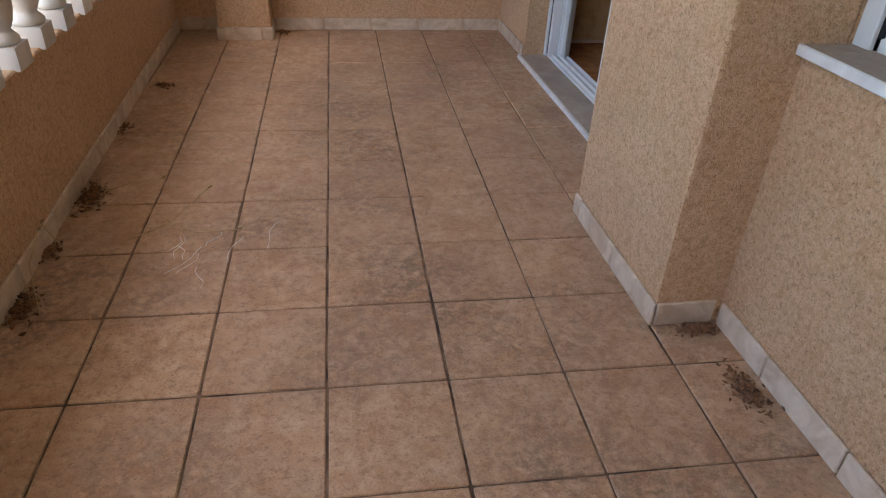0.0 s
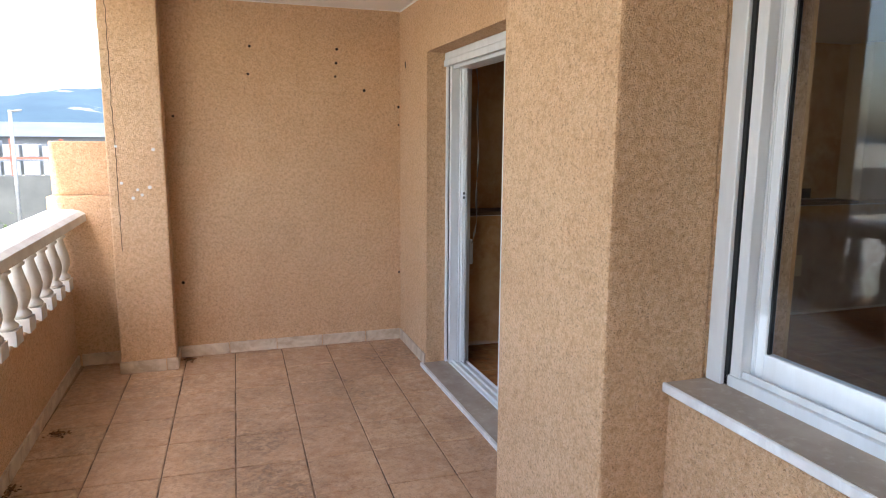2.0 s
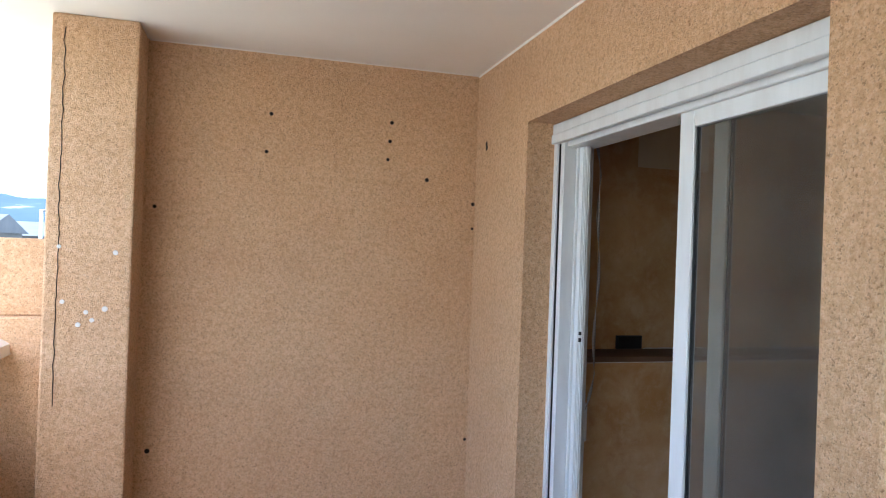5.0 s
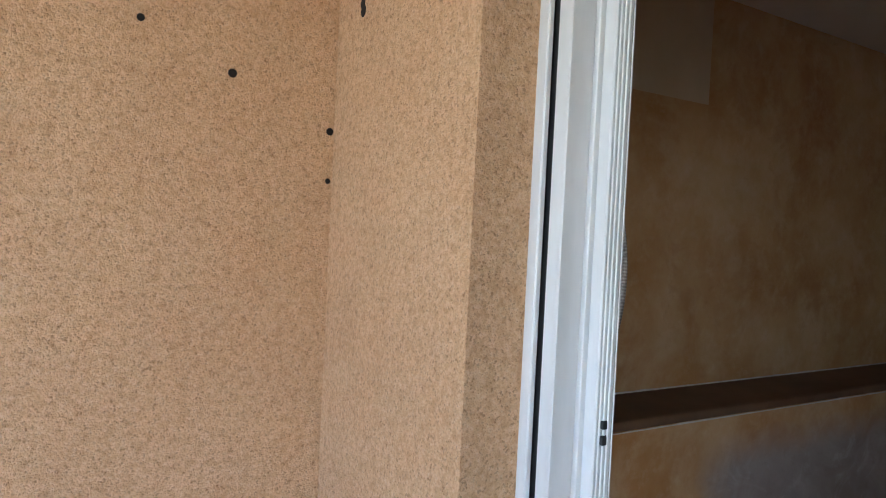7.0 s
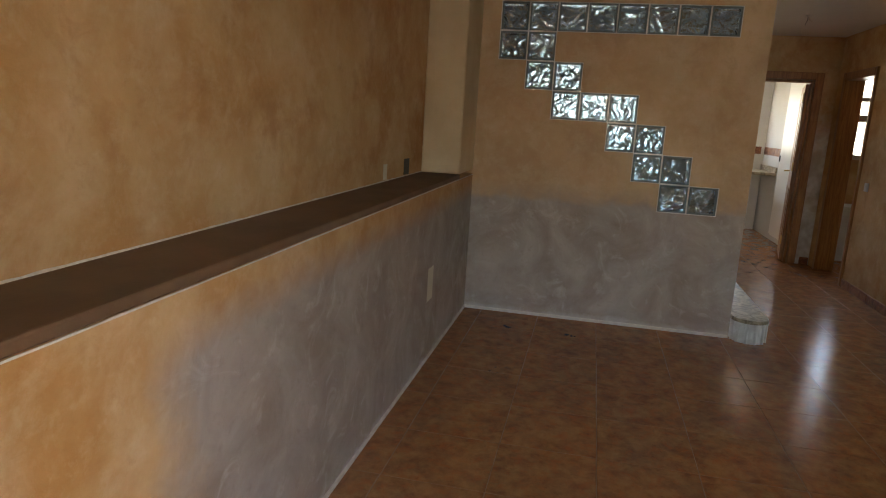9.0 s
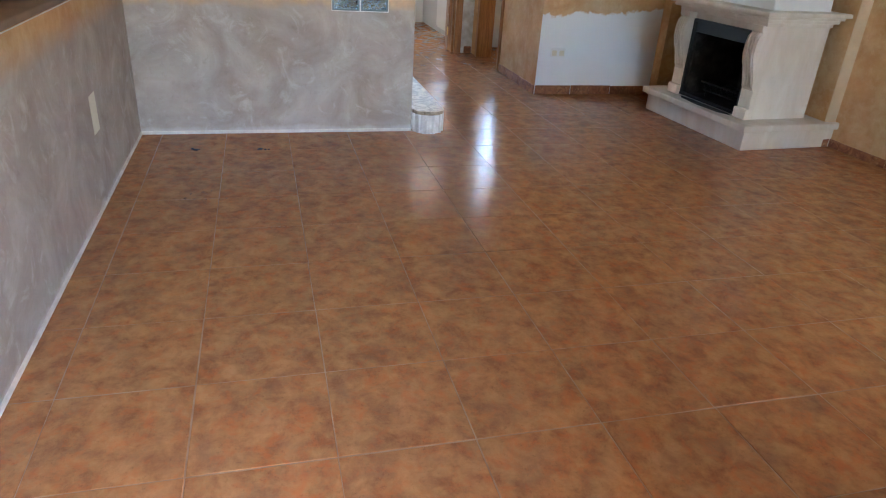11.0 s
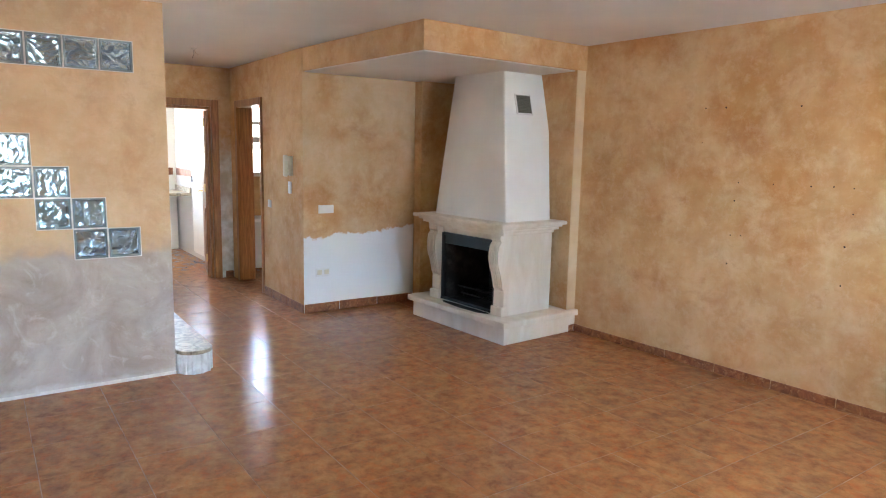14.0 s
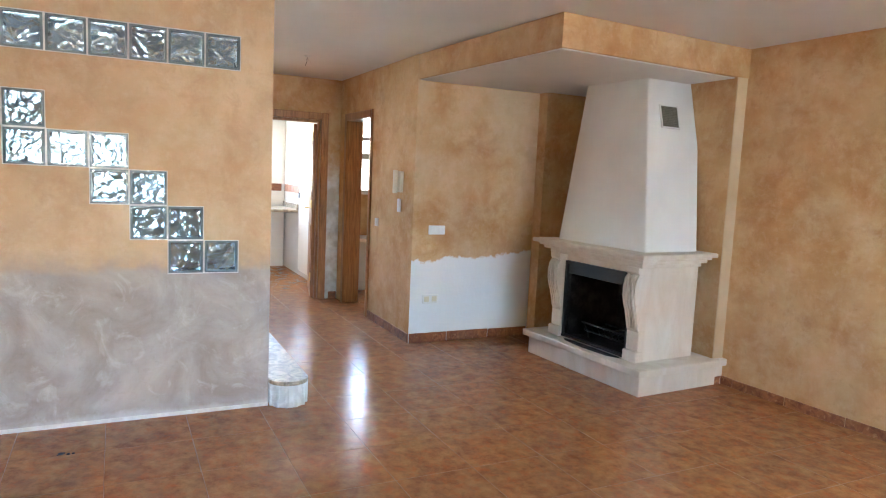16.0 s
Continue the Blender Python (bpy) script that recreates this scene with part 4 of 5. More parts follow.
plate("light_switch", "white triple switch plate on the ochre alcove wall", "switch", pose(6.112, -3.997, 1.015), 0.16, 0.08, WHITE_PLASTIC, 2, WHITE_PLASTIC)
plate("power_socket", "white double power socket on the white wall", "socket", pose(6.112, -3.96, 0.395), 0.15, 0.08, WHITE_PLASTIC, 2, IVORY)
plate("light_switch", "white switch on the hall wall", "switch", pose(7.0, -3.764, 1.01, 0, 0, -90), 0.08, 0.08, WHITE_PLASTIC, 1, WHITE_PLASTIC)
plate("power_socket", "black socket above the ledge", "socket", pose(4.02, -0.107, 1.115, 0, 0, -90), 0.12, 0.10, DARK_PLASTIC, 2, DARK_PLASTIC, 0.02)
plate("wall_plate", "ivory blank plate above the ledge", "wall plate", pose(3.58, -0.107, 1.11, 0, 0, -90), 0.07, 0.09, IVORY)
plate("wall_plate", "ivory blank plate on the ledge front", "wall plate", pose(3.70, -0.372, 0.47, 0, 0, -90), 0.13, 0.2, IVORY)
bxo = thing("black_box", "black recessed junction box on the ledge", "junction box")
part("body", boxes((0.84, 1.005, -0.125, -0.107, 1.061, 1.137), bevel=0.003), DARK_PLASTIC, bxo)
part("flap", boxes((0.85, 0.995, -0.130, -0.125, 1.066, 1.13), bevel=0.002), HOLE, bxo)
ic = thing("intercom", "ivory door intercom with its handset on the ochre hall wall", "intercom")
part("base", boxes((6.36, 6.45, -3.766, -3.735, 1.33, 1.52), bevel=0.006, seg=2), IVORY, ic)
h = part("handset", boxes((6.41, 6.455, -3.735, -3.695, 1.32, 1.53), bevel=0.01, seg=2), IVORY, ic, "ivory handset")
part("lower_cover", boxes((6.40, 6.46, -3.766, -3.75, 1.15, 1.27), bevel=0.004), WHITE_PLASTIC, ic, "faded cover plate")

# shutter strap inside the door
strap = thing("shutter_strap", "slack grey woven roller-shutter strap beside the door", "strap")
bm = bmesh.new()
prev = None
for i in range(69):
    z = 2.2 - 0.02 * i
    sag = min(1.0, i / 12) * min(1.0, (68 - i) / 10)
    x = 0.335 + 0.028 * sag
    y = -0.705 - sag * (0.031 + 0.013 * math.sin((z - 1.36) / 0.15 * 1.5708))
    tw = radians(140) + math.pi * (1.5 - z) / 0.28 * sag
    dx, dy = 0.0075 * math.cos(tw), 0.0075 * math.sin(tw)
    nx, ny = -math.sin(tw) * 0.0008, math.cos(tw) * 0.0008
    cur = [bm.verts.new(p) for p in ((x - dx - nx, y - dy - ny, z), (x + dx - nx, y + dy - ny, z), (x + dx + nx, y + dy + ny, z), (x - dx + nx, y - dy + ny, z))]
    if prev:
        for j in range(4):
            bm.faces.new((prev[j], prev[(j + 1) % 4], cur[(j + 1) % 4], cur[j])).smooth = True
    prev = cur
part("webbing", bm, WEBBING, strap, "ribbed grey webbing")
part("winder", boxes((0.316, 0.35, -0.715, -0.655, 0.72, 0.90), bevel=0.008, seg=2), WHITE_PLASTIC, strap, "white strap winder")

# loose wires of missing lamps
wires = thing("lamp_wires", "torn lamp wires hanging from a hole in the pier", "wires")
part("wire", tube([(PX, -3.12, 2.10), (PX - 0.02, -3.12, 2.13), (PX - 0.03, -3.13, 2.17), (PX - 0.015, -3.15, 2.21), (PX - 0.006, -3.12, 2.225)], 0.0011), GALV, wires)
part("wire", tube([(PX, -3.12, 2.10), (PX - 0.02, -3.10, 2.11), (PX - 0.03, -3.09, 2.15), (PX - 0.012, -3.085, 2.18)], 0.0011), COPPER, wires)
part("plug_hole", lathe([(0.019, 0), (0.014, 0.004), (0.004, 0.006)], 7), RUBBER, wires).matrix_basis = pose(PX, -3.12, 2.10, 0, -90, 0)
part("wire_nut", lathe([(0.005, 0), (0.006, 0.008), (0.003, 0.011)], 10), RUBBER, wires).matrix_basis = pose(PX - 0.002, -3.15, 2.112, 0, -90, 0)
for x, y in ((2.80, -4.05), (6.9, -3.0)):
    wr = thing("ceiling_wires", "loose lamp wires at the ceiling", "wires", "ceiling wires")
    part("wire", tube([(x, y, RZ), (x + 0.01, y, RZ - 0.05), (x - 0.02, y + 0.02, RZ - 0.09)], 0.0018), RUBBER, wr)
    part("wire", tube([(x, y, RZ), (x - 0.02, y - 0.01, RZ - 0.04), (x - 0.03, y - 0.03, RZ - 0.06)], 0.0018), COPPER, wr)
    part("ceiling_hook", lathe([(0.03, 0), (0.028, 0.006), (0.006, 0.012)], 12), DISTEMPER, wr).matrix_basis = pose(x, y, RZ, 180, 0, 0)


rose = thing("ceiling_rose", "broken plaster rose with torn wires on the ceiling", "ceiling rose")
bm = bmesh.new()
ring_v = []
for k in range(28):
    a, r = k / 28 * math.tau, 0.17 * random.uniform(0.85, 1.12)
    ring_v.append((bm.verts.new((2.80 + r * math.cos(a), -4.05 + r * math.sin(a), RZ + 0.001)), bm.verts.new((2.80 + 0.72 * r * math.cos(a), -4.05 + 0.72 * r * math.sin(a), RZ - 0.006))))
for k in range(28):
    p, q = ring_v[k], ring_v[(k + 1) % 28]
    bm.faces.new((p[0], q[0], q[1], p[1]))
bm.faces.new([v[1] for v in ring_v])
part("plaster_ring", bm, DUSTY_PLASTER, rose)
for k in range(12):
    a, r = random.uniform(0, math.tau), random.uniform(0.02, 0.09)
    cx, cy = 2.80 + r * math.cos(a), -4.05 + r * math.sin(a)
    bm = bmesh.new()
    for i in range(3):
        x, y, w = cx + random.uniform(-0.02, 0.02), cy + random.uniform(-0.02, 0.02), random.uniform(0.006, 0.018)
        box(bm, x - w, x + w, y - w * 0.7, y + w * 0.7, RZ - 0.006 - w * 0.8, RZ - 0.005)
    part("plaster_flake", bm, DISTEMPER if k % 3 else DUSTY_PLASTER, rose)


# drill holes and filler
def spots(name, label, places, axis, material, size, group):
    """Small round marks on a wall; axis is the turn that lays a disc on the wall."""
    for x, y, z in places:
        s = size * random.uniform(0.75, 1.25)
        ob = part(name, lathe([(s, 0), (s * 0.8, 0.0012), (s * 0.3, 0.0016)], 9, False), material)
        ob.matrix_basis = pose(x, y, z, *axis)
        tagged(ob, label, "drill hole" if material == HOLE else "filler spot", group)


spots("drill_hole", "dark drill hole in the stucco", [(-1.108, 0, 2.252), (-1.125, 0, 2.058), (-0.483, 0, 2.26), (-0.49, 0, 2.16), (-0.498, 0, 2.062), (-1.642, 0, 1.752), (-1.636, 0, 0.56), (-0.012, 0, 0.548), (-0.012, 0, 1.849), (-0.012, 0, 1.713), (-0.28, 0, 1.966)], (90, 0, 0), HOLE, 0.0105, "drill holes in the end wall")
spots("drill_hole", "dark drill hole in the ochre wall", [(2.84, long_wall(2.84), 1.42), (2.59, long_wall(2.59), 1.42), (2.08, long_wall(2.08), 1.42), (2.07, long_wall(2.07), 1.26), (2.10, long_wall(2.10), 1.05), (2.87, long_wall(2.87), 1.04), (2.79, long_wall(2.79), 1.045), (3.14, long_wall(3.14), 1.95), (2.98, long_wall(2.98), 1.95), (2.86, long_wall(2.86), 1.29), (2.10, long_wall(2.10), 0.80), (2.88, long_wall(2.88), 0.83), (2.20, long_wall(2.20), 1.425), (2.34, long_wall(2.34), 1.42), (2.45, long_wall(2.45), 1.94), (3.15, long_wall(3.15), 1.7)], (-90, 0, 0), HOLE, 0.0055, "drill holes in the long wall")
spots("drill_hole", "dark drill hole beside the door", [(0.0, -0.16, 2.16), (0.0, -0.165, 2.14)], (0, -90, 0), HOLE, 0.018, "drill holes by the door")
spots("filler_spot", "white filler spot on the column", [(-1.985, -0.268, 1.545), (-1.76, -0.268, 1.525), (-1.965, -0.268, 1.305), (-1.795, -0.268, 1.275), (-1.90, -0.268, 1.205), (-1.845, -0.268, 1.225), (-1.87, -0.268, 1.26)], (90, 0, 0), FILLER, 0.011, "filler spots on the column")
crack = [(-1.99 + 0.012 * noise.noise((0, 0, z * 3)) + 0.009 * noise.noise((0, 5, z * 19)), -0.2675, z) for z in [0.85 + 0.03 * k for k in range(56)]]
tagged(part("wall_crack", tube(crack, 0.0019, 5), HOLE), "thin dark vertical crack down the column", "crack")

# crumbs of soot on the room floor
for cx, cy in ((4.54, -0.76), (4.50, -1.19)):
    heap = thing("soot_crumbs", "few black soot crumbs lying on the tiled floor", "crumbs", "soot crumbs")
    for k in range(5):
        s = random.uniform(0.006, 0.016)
        c = part("crumb", lathe([(s, 0), (s * 0.9, s * 0.4), (s * 0.3, s * 0.6)], 6), SOOT, heap)
        c.matrix_basis = pose(cx + random.uniform(-0.03, 0.03), cy + random.uniform(-0.035, 0.035), 0.0004, 0, 0, 60 * k)

# ---- leaves and straws on the terrace ----
random.seed(4)


def litter(name, label, cx, cy, rx, ry, count):
    bm = bmesh.new()
    for _ in range(count):
        a, d = random.uniform(0, 6.283), abs(random.gauss(0, 0.5))
        x, y, z = cx + rx * d * math.cos(a), cy + ry * d * math.sin(a), 0.004 + random.uniform(0, 0.02) * max(0, 1 - d)
        s, t, e = random.uniform(0.005, 0.015), random.uniform(0, 6.28), random.uniform(-0.5, 0.5)
        c, n = math.cos(t) * s, math.sin(t) * s
        lo = [bm.verts.new(p) for p in ((x - c, y - n, z), (x + n * 0.4, y - c * 0.4, z + e * s), (x + c, y + n, z + 0.003), (x - n * 0.4, y + c * 0.4, z + 0.002))]
        top = bm.verts.new((x, y, z + 0.004 + s * 0.3))
        bm.faces.new(lo[::-1])
        for i in range(4):
            bm.faces.new((lo[i], lo[(i + 1) % 4], top))
    ob = tagged(part(name, bm, LEAVES), label, "leaf litter", kind="stuff")
    return ob


litter("leaf_litter", "heap of dry brown leaf litter at the parapet foot", -2.295, -2.54, 0.06, 0.13, 420)
litter("leaf_litter", "dry brown leaf litter at the parapet foot", -2.31, -3.27, 0.05, 0.12, 220)
litter("leaf_litter", "thin leaf litter by the parapet", -2.25, -1.22, 0.08, 0.07, 60)
litter("leaf_litter", "dry leaf litter in the corner of pier and window wall", -0.215, -3.60, 0.07, 0.03, 260)
litter("leaf_litter", "dry leaf litter below the window", -0.20, -3.87, 0.05, 0.10, 300)
litter("leaf_litter", "dry leaf litter beside the column", -1.62, -0.10, 0.07, 0.05, 90)
litter("leaf_litter", "dark debris on the parapet joint", -2.32, -1.83, 0.03, 0.09, 60)
litter("leaf_litter", "dry leaf litter at a skirting joint", -2.325, -2.94, 0.035, 0.06, 160)
litter("leaf_litter", "few dark crumbs on the room floor", 3.7, -0.85, 0.25, 0.25, 14)
for pts in ([(-2.25, -2.5, 0.01), (-2.12, -2.62, 0.10), (-1.98, -2.66, 0.14)], [(-2.2, -2.75, 0.01), (-2.02, -2.72, 0.03), (-1.85, -2.85, 0.005), (-1.7, -2.84, 0.004)], [(-2.1, -2.9, 0.005), (-1.95, -2.80, 0.02), (-1.83, -2.60, 0.06)], [(-2.25, -3.3, 0.0), (-2.28, -3.2, 0.12), (-2.26, -3.12, 0.2)], [(-2.3, -2.9, 0.0), (-2.31, -2.95, 0.10), (-2.29, -3.02, 0.17)]):
    st = thing("dry_grass_stalk", "dry straw-coloured grass stalk on the terrace floor", "grass stalk", "dry grass stalks")
    part("stalk", tube(pts, 0.0018, 5), STRAW, st)
    x, y, z = pts[-1]
    part("seed_head", lathe([(0.001, 0), (0.005, 0.012), (0.004, 0.03), (0.001, 0.042)], 8), STRAW, st).matrix_basis = pose(x, y, z, 50, 20, 30)

# pale scuffs left on the tiles
for k in range(9):
    x, y, a = -1.80 + random.gauss(0, 0.10), -2.92 + random.gauss(0, 0.10), random.uniform(0.6, 2.2)
    d = random.uniform(0.03, 0.10)
    pts = [(x + math.cos(a) * d * s + 0.012 * math.sin(3 * s + k), y + math.sin(a) * d * s, 0.0006) for s in (-1, -0.4, 0.2, 0.7, 1)]
    tagged(part("scuff_mark", tube(pts, 0.0013, 5), FILLER), "pale plaster scuff on the terrace tiles", "scuff mark", "scuffs on the tiles")
structure("wall_patch", boxes((0.95, 1.43, -0.1068, -0.105, 2.11, RZ - 0.01)), PALE, "paler repainted patch on the wall")

# ---- outside ----
GZ = -3.0
bm = bmesh.new()
bmesh.ops.create_grid(bm, x_segments=60, y_segments=60, size=3000)
for v in bm.verts:
    v.co.z = GZ
ground = structure("ground", bm, GROUND, "dry sunlit ground reaching the hills")
bm = bmesh.new()
rows = []
for k in range(121):
    x = -2600 + 40 * k
    h = 120 + 60 * noise.noise((x * 0.0016, 3.1, 0)) + 35 * noise.noise((x * 0.005, 1.7, 0)) + 75 * math.exp(-((x + 470) / 210) ** 2)
    rows.append([bm.verts.new((x, 2300 + 500 * f * f - 300 * (1 - f), GZ + h * f * (1 + 0.10 * noise.noise((x * 0.01, f * 4, 2))))) for f in (0, 0.15, 0.3, 0.45, 0.6, 0.75, 0.9, 1.0)])
for a, b in zip(rows, rows[1:]):
    for i in range(7):
        bm.faces.new((a[i], b[i], b[i + 1], a[i + 1])).smooth = True
structure("backdrop_mountains", bm, MOUNTAIN, "mountains with blue haze and white cloud patches painted into their colour")
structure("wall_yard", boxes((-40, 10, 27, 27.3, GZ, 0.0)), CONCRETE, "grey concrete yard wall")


def warehouse(x0, x1, y0, y1, z1, label):
    w = thing("warehouse", label, "building")
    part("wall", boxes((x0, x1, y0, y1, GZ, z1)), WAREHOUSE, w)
    part("roof", prism([(y0 - 0.6, z1), (y1 + 0.6, z1), ((y0 + y1) / 2, z1 + 2.2)], x0 - 0.6, x1 + 0.6), ROOF, w, "grey sheet roof").matrix_basis = Matrix(((0, 0, 1, 0), (1, 0, 0, 0), (0, 1, 0, 0), (0, 0, 0, 1)))
    n = int((x1 - x0) / 5)
    for k in range(n):
        x = x0 + 1.5 + 5 * k
        wd = part("window", boxes((x, x + 2.2, y0 - 0.08, y0, z1 - 2.2, z1 - 1.0)), GLAZING, w)
        part("window_frame", boxes((x - 0.12, x + 2.32, y0 - 0.14, y0 - 0.02, z1 - 2.32, z1 - 2.2)), WAREHOUSE, wd)


warehouse(-70, 10, 100, 125, 1.7, "long low warehouse with a grey sheet roof")
warehouse(-62, -29, 78, 92, 1.9, "white industrial hall with a row of windows")


def pallet_rack(x, y, label):
    rk = thing("storage_rack", label, "storage rack", "storage racks")
    for k in range(3):
        part("upright", boxes((x + 3.0 * k - 0.06, x + 3.0 * k + 0.06, y - 0.06, y + 0.06, GZ, 1.5)), RED_STEEL, rk)
    for z in (-1.0, 0.25):
        part("beam", boxes((x - 0.1, x + 6.1, y - 0.10, y - 0.06, z - 0.12, z)), RED_STEEL, rk)
        for k in range(5):
            hgt = random.uniform(0.7, 1.15)
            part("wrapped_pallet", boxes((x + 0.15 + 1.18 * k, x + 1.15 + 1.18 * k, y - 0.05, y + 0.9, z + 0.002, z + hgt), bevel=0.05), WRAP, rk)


for k in range(4):
    pallet_rack(-24 + 6.4 * k, 46 + 1.5 * (k % 2), "red steel storage rack with white wrapped goods")


def bush(x, y, z, r, label):
    b = thing("bush", label, "bush", "bushes behind the terrace")
    part("stem", tube([(x, y, z), (x + 0.05, y, z + r * 0.7), (x - 0.04, y + 0.05, z + r * 1.2)], 0.05), WOOD, b)
    bm = bmesh.new()
    for _ in range(620):
        d = Vector((random.gauss(0, 1), random.gauss(0, 1), random.gauss(0, 1))).normalized() * r * random.uniform(0.45, 1.0) ** 0.6
        d.z = abs(d.z) * 1.15 + 0.1
        c = Vector((x, y, z)) + d * (0.8 + 0.4 * noise.noise(d * 1.7))
        u = Vector((random.gauss(0, 1), random.gauss(0, 1), random.gauss(0, 1))).normalized() * random.uniform(0.07, 0.15)
        w = u.cross(Vector((random.random(), random.random(), 1))).normalized() * 0.05
        bm.faces.new([bm.verts.new(p) for p in (c - u, c - w, c + u, c + w)])
    part("foliage", bm, BUSH, b)


for x, y, r in ((-6.4, 18.0, 1.9), (-8.2, 19.0, 2.1), (-10.5, 17.0, 1.7), (-4.6, 20.0, 1.6), (-12.5, 20, 2.0), (-7.2, 12.5, 1.3), (-9.2, 9.0, 1.2)):
    bush(x, y, GZ, r, "sunlit green bush behind the terrace")
rail = thing("guard_rail", "galvanised guard rail along the road", "guard rail")
for z in (-1.35, -1.0):
    part("rail", tube([(-14, 10.5, z), (-3.0, 15.0, z + 0.1)], 0.06, 8), GALV, rail)
for k in range(6):
    part("post", tube([(-14 + 2.2 * k, 10.5 + 0.9 * k, GZ), (-14 + 2.2 * k, 10.5 + 0.9 * k, -0.9 + 0.02 * k)], 0.05, 8), GALV, rail)
pole = thing("lamp_post", "grey steel lamp post", "lamp post")
part("pole", tube([(-8.6, 24, GZ), (-8.6, 24, 2.6)], 0.07, 8), GALV, pole)
part("arm", tube([(-8.6, 24, 2.55), (-8.2, 24, 2.6)], 0.04, 6), GALV, pole)

# ---- skirting, tiles ----
SK = 0.085


def skirting(name, label, start, ahead, total, out, length, material, tall=SK, thick=0.012, z=0.0):
    """Loose skirting pieces from start along ahead, proud by thick towards out."""
    base = tagged(new(name), label, kind="structure")
    me = mesh_of("skirting_tile", boxes((0.003, length - 0.003, 0.0, thick, 0.0, tall), bevel=0.003), material)
    a, o = Vector((*ahead, 0)), Vector((*out, 0))
    d = 0.0
    while d < total - 0.01:
        run = min(length, total - d)
        use = me
        if run < length - 0.001:
            use = mesh_of("skirting_tile", boxes((0.003, run - 0.003, 0.0, thick, 0.0, tall), bevel=0.003), material)
        p = Vector((*start, z)) + a * d
        m = Matrix(((a.x, o.x, 0, p.x + o.x * random.uniform(0, 0.002)), (a.y, o.y, 0, p.y + o.y * random.uniform(0, 0.002)), (0, 0, 1, z + random.uniform(-0.002, 0.002)), (0, 0, 0, 1)))
        piece("skirting_tile", use, base, m)
        d += run


lab = "beige stone skirting tiles along the terrace"
skirting("baseboard_end", lab, (-1.68, 0.0), (1, 0), 1.67, (0, -1), 0.347, SKIRTING)
skirting("baseboard_end_left", lab, (-2.33, 0.0), (1, 0), 0.295, (0, -1), 0.347, SKIRTING)
skirting("baseboard_column", lab, (-2.057, -0.268), (1, 0), 0.376, (0, -1), 0.30, SKIRTING)
skirting("baseboard_column_side", lab, (-1.693, -0.268), (0, 1), 0.265, (1, 0), 0.347, SKIRTING)
skirting("baseboard_facade", lab, (0.0, -0.70), (0, 1), 0.69, (-1, 0), 0.347, SKIRTING)
skirting("baseboard_pier", lab, (PX, PY1 - 0.012), (0, 1), 0.76, (-1, 0), 0.347, SKIRTING)
skirting("baseboard_pier_side", lab, (PX, PY1), (1, 0), 0.205, (0, -1), 0.347, SKIRTING)
skirting("baseboard_window", lab, (-0.12, -7.3), (0, 1), 3.73, (-1, 0), 0.347, SKIRTING)
skirting("baseboard_parapet", lab, (-2.355, -7.3), (0, 1), 7.29, (1, 0), 0.347, SKIRTING)
lab = "rust-coloured patterned skirting tiles"
skirting("baseboard_right", lab, (0.33, long_wall(0.33)), (math.cos(radians(2.2)), math.sin(radians(2.2))), 3.985, (-math.sin(radians(2.2)), math.cos(radians(2.2))), 0.43, ROOM_SKIRTING, 0.064)
skirting("baseboard_pilaster", lab, (4.310, -5.607), (0, 1), 0.085, (-1, 0), 0.43, ROOM_SKIRTING, 0.064)
skirting("baseboard_alcove", lab, (6.112, -5.0), (0, 1), 1.236, (-1, 0), 0.43, ROOM_SKIRTING)
skirting("baseboard_hall", lab, (6.112, -3.7635), (1, 0), 1.08, (0, 1), 0.43, ROOM_SKIRTING)
skirting("baseboard_hall_end", lab, (HX, -3.76), (0, 1), 0.10, (-1, 0), 0.43, ROOM_SKIRTING)


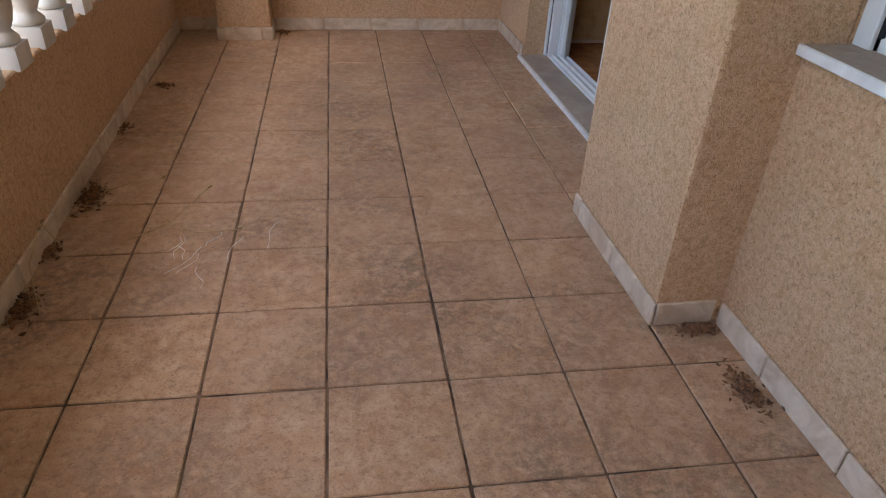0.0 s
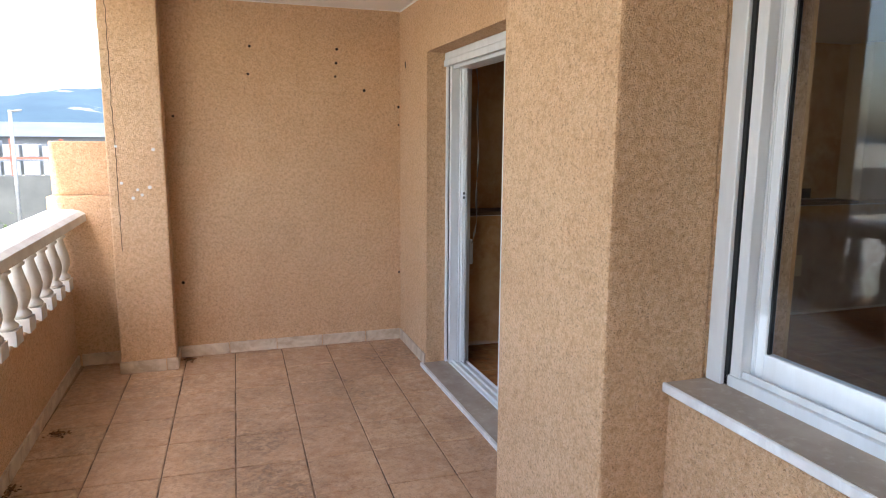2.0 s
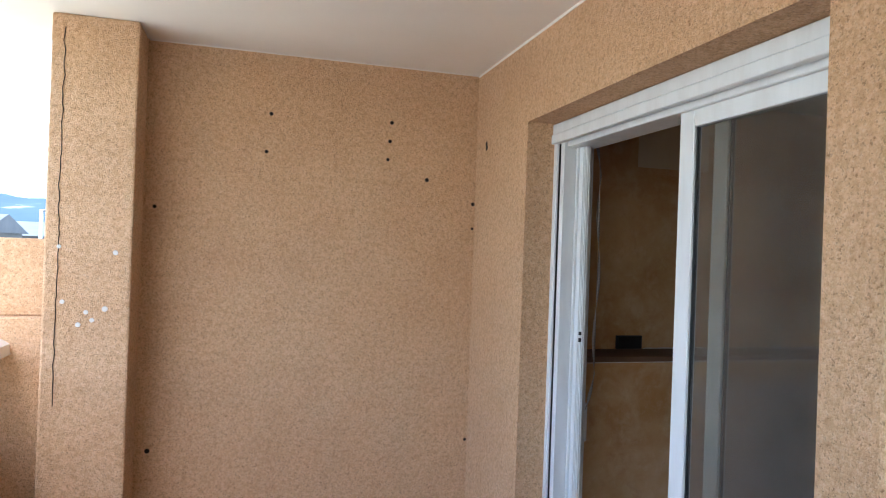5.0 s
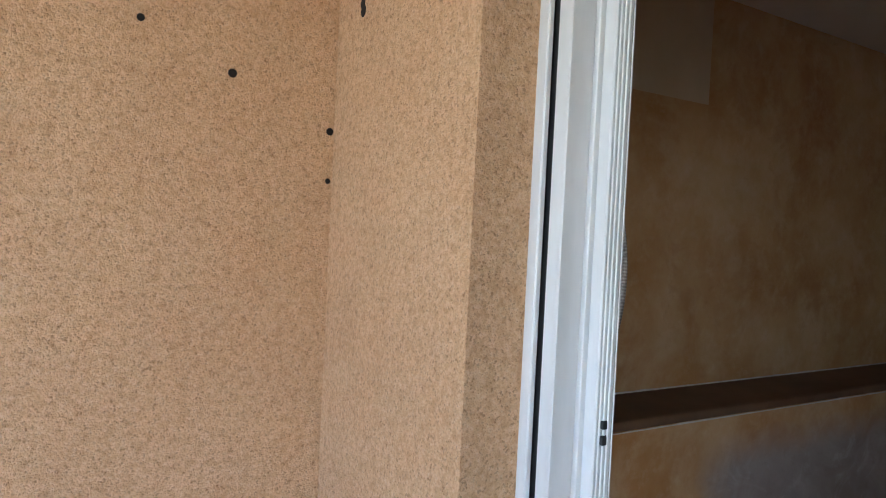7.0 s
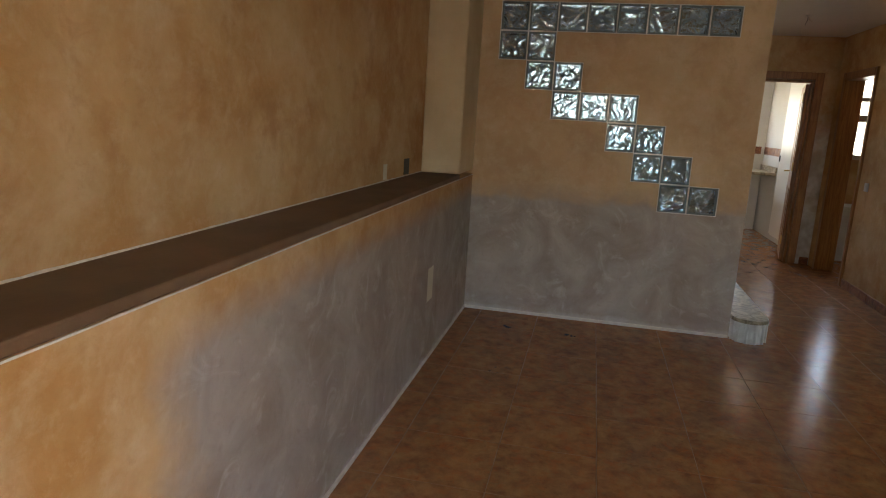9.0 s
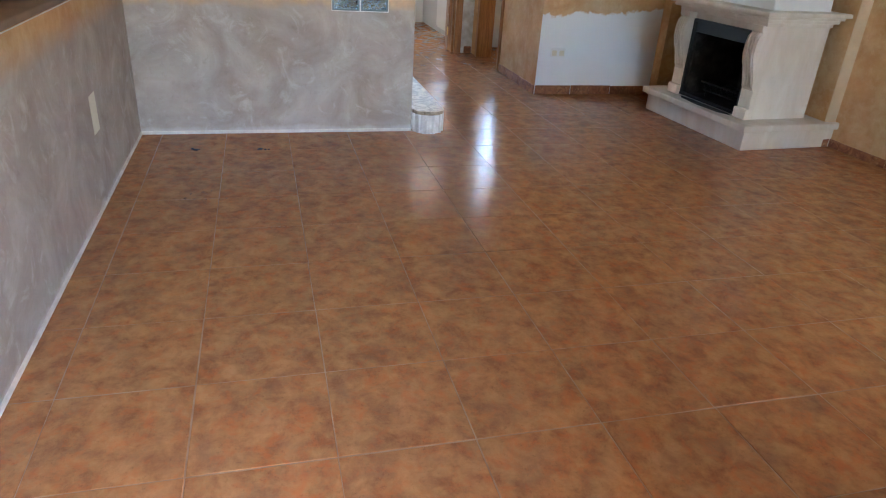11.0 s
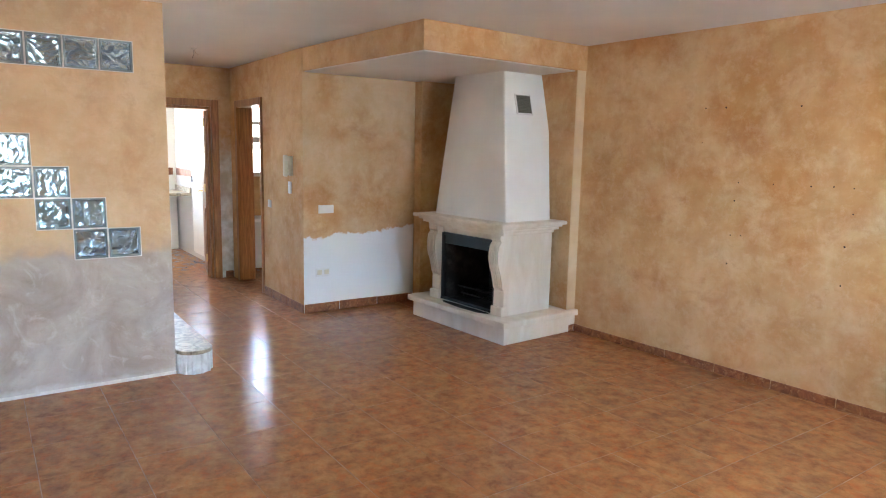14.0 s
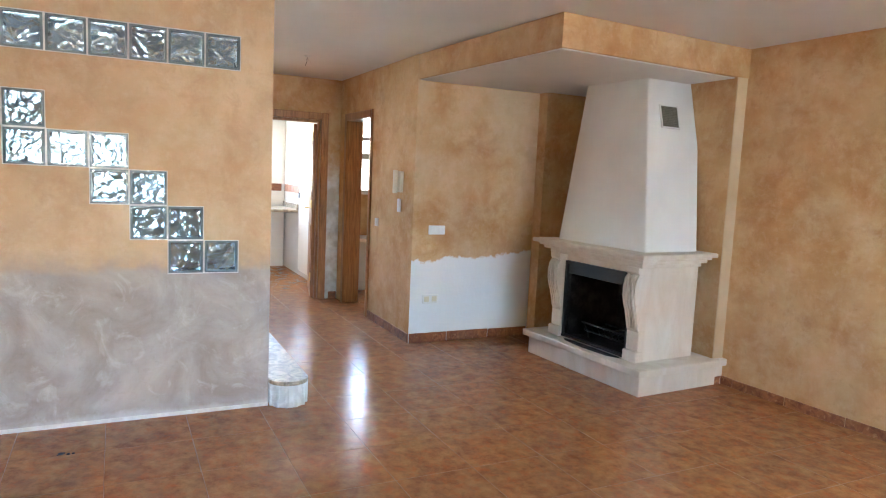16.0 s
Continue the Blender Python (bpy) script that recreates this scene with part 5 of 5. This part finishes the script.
def tiles(parent, xs, ys, gap, material, thick, skip):
    """One piece for each cell of the joint lines xs by ys."""
    made = {}
    for x0, x1 in zip(xs, xs[1:]):
        for y0, y1 in zip(ys, ys[1:]):
            if skip(x0, x1, y0, y1):
                continue
            w, d = round(x1 - x0 - gap, 4), round(y1 - y0 - gap, 4)
            if w < 0.01 or d < 0.01:
                continue
            if (w, d) not in made:
                made[w, d] = mesh_of("floor_tile", boxes((-w / 2, w / 2, -d / 2, d / 2, -thick, 0), bevel=0.0015), material)
            piece("floor_tile", made[w, d], parent, pose((x0 + x1) / 2 + random.uniform(-0.0012, 0.0012), (y0 + y1) / 2 + random.uniform(-0.0012, 0.0012), random.uniform(-0.0003, 0.0003), random.uniform(-0.03, 0.03), random.uniform(-0.03, 0.03), random.uniform(-0.08, 0.08)))


# the terrace grid lies a little askew to the walls
TURN = radians(-1.35)
tile_me = mesh_of("floor_tile", boxes((-0.1675, 0.1675, -0.1795, 0.1795, -0.02, 0), bevel=0.003), TERRACE_TILE)
for i in range(-4, 6):
    for j in range(-10, 13):
        u, v = 0.342 * (i + 0.5), 0.3657 * (j + 0.5)
        x = -1.391 + u * math.cos(TURN) - v * math.sin(TURN)
        y = -4.082 + u * math.sin(TURN) + v * math.cos(TURN)
        if x < -2.53 or x > 0.11 or y > 0.17 or y < -7.5:
            continue
        piece("floor_tile", tile_me, floor_t, pose(x + random.uniform(-0.0014, 0.0014), y + random.uniform(-0.0014, 0.0014), random.uniform(-0.001, 0.0006), random.uniform(-0.08, 0.08), random.uniform(-0.08, 0.08), math.degrees(TURN) + random.uniform(-0.15, 0.15)))
xs = [0.30] + [1.53 + 0.425 * k for k in range(-2, 23)]
ys = [-5.92] + [-1.37 + 0.43 * k for k in range(-10, 3)] + [-0.105]
room_floor = bpy.data.objects["floor_room"]
tiles(room_floor, xs, ys, 0.004, ROOM_TILE, 0.02, lambda x0, x1, y0, y1: (x0 > 6.2 and y1 < -4.6) or (x0 > 8.3 and y0 > -2.6) or (x0 > 9.3 and y1 < -3.8) or (x0 < 4.8 and y0 > -0.37))
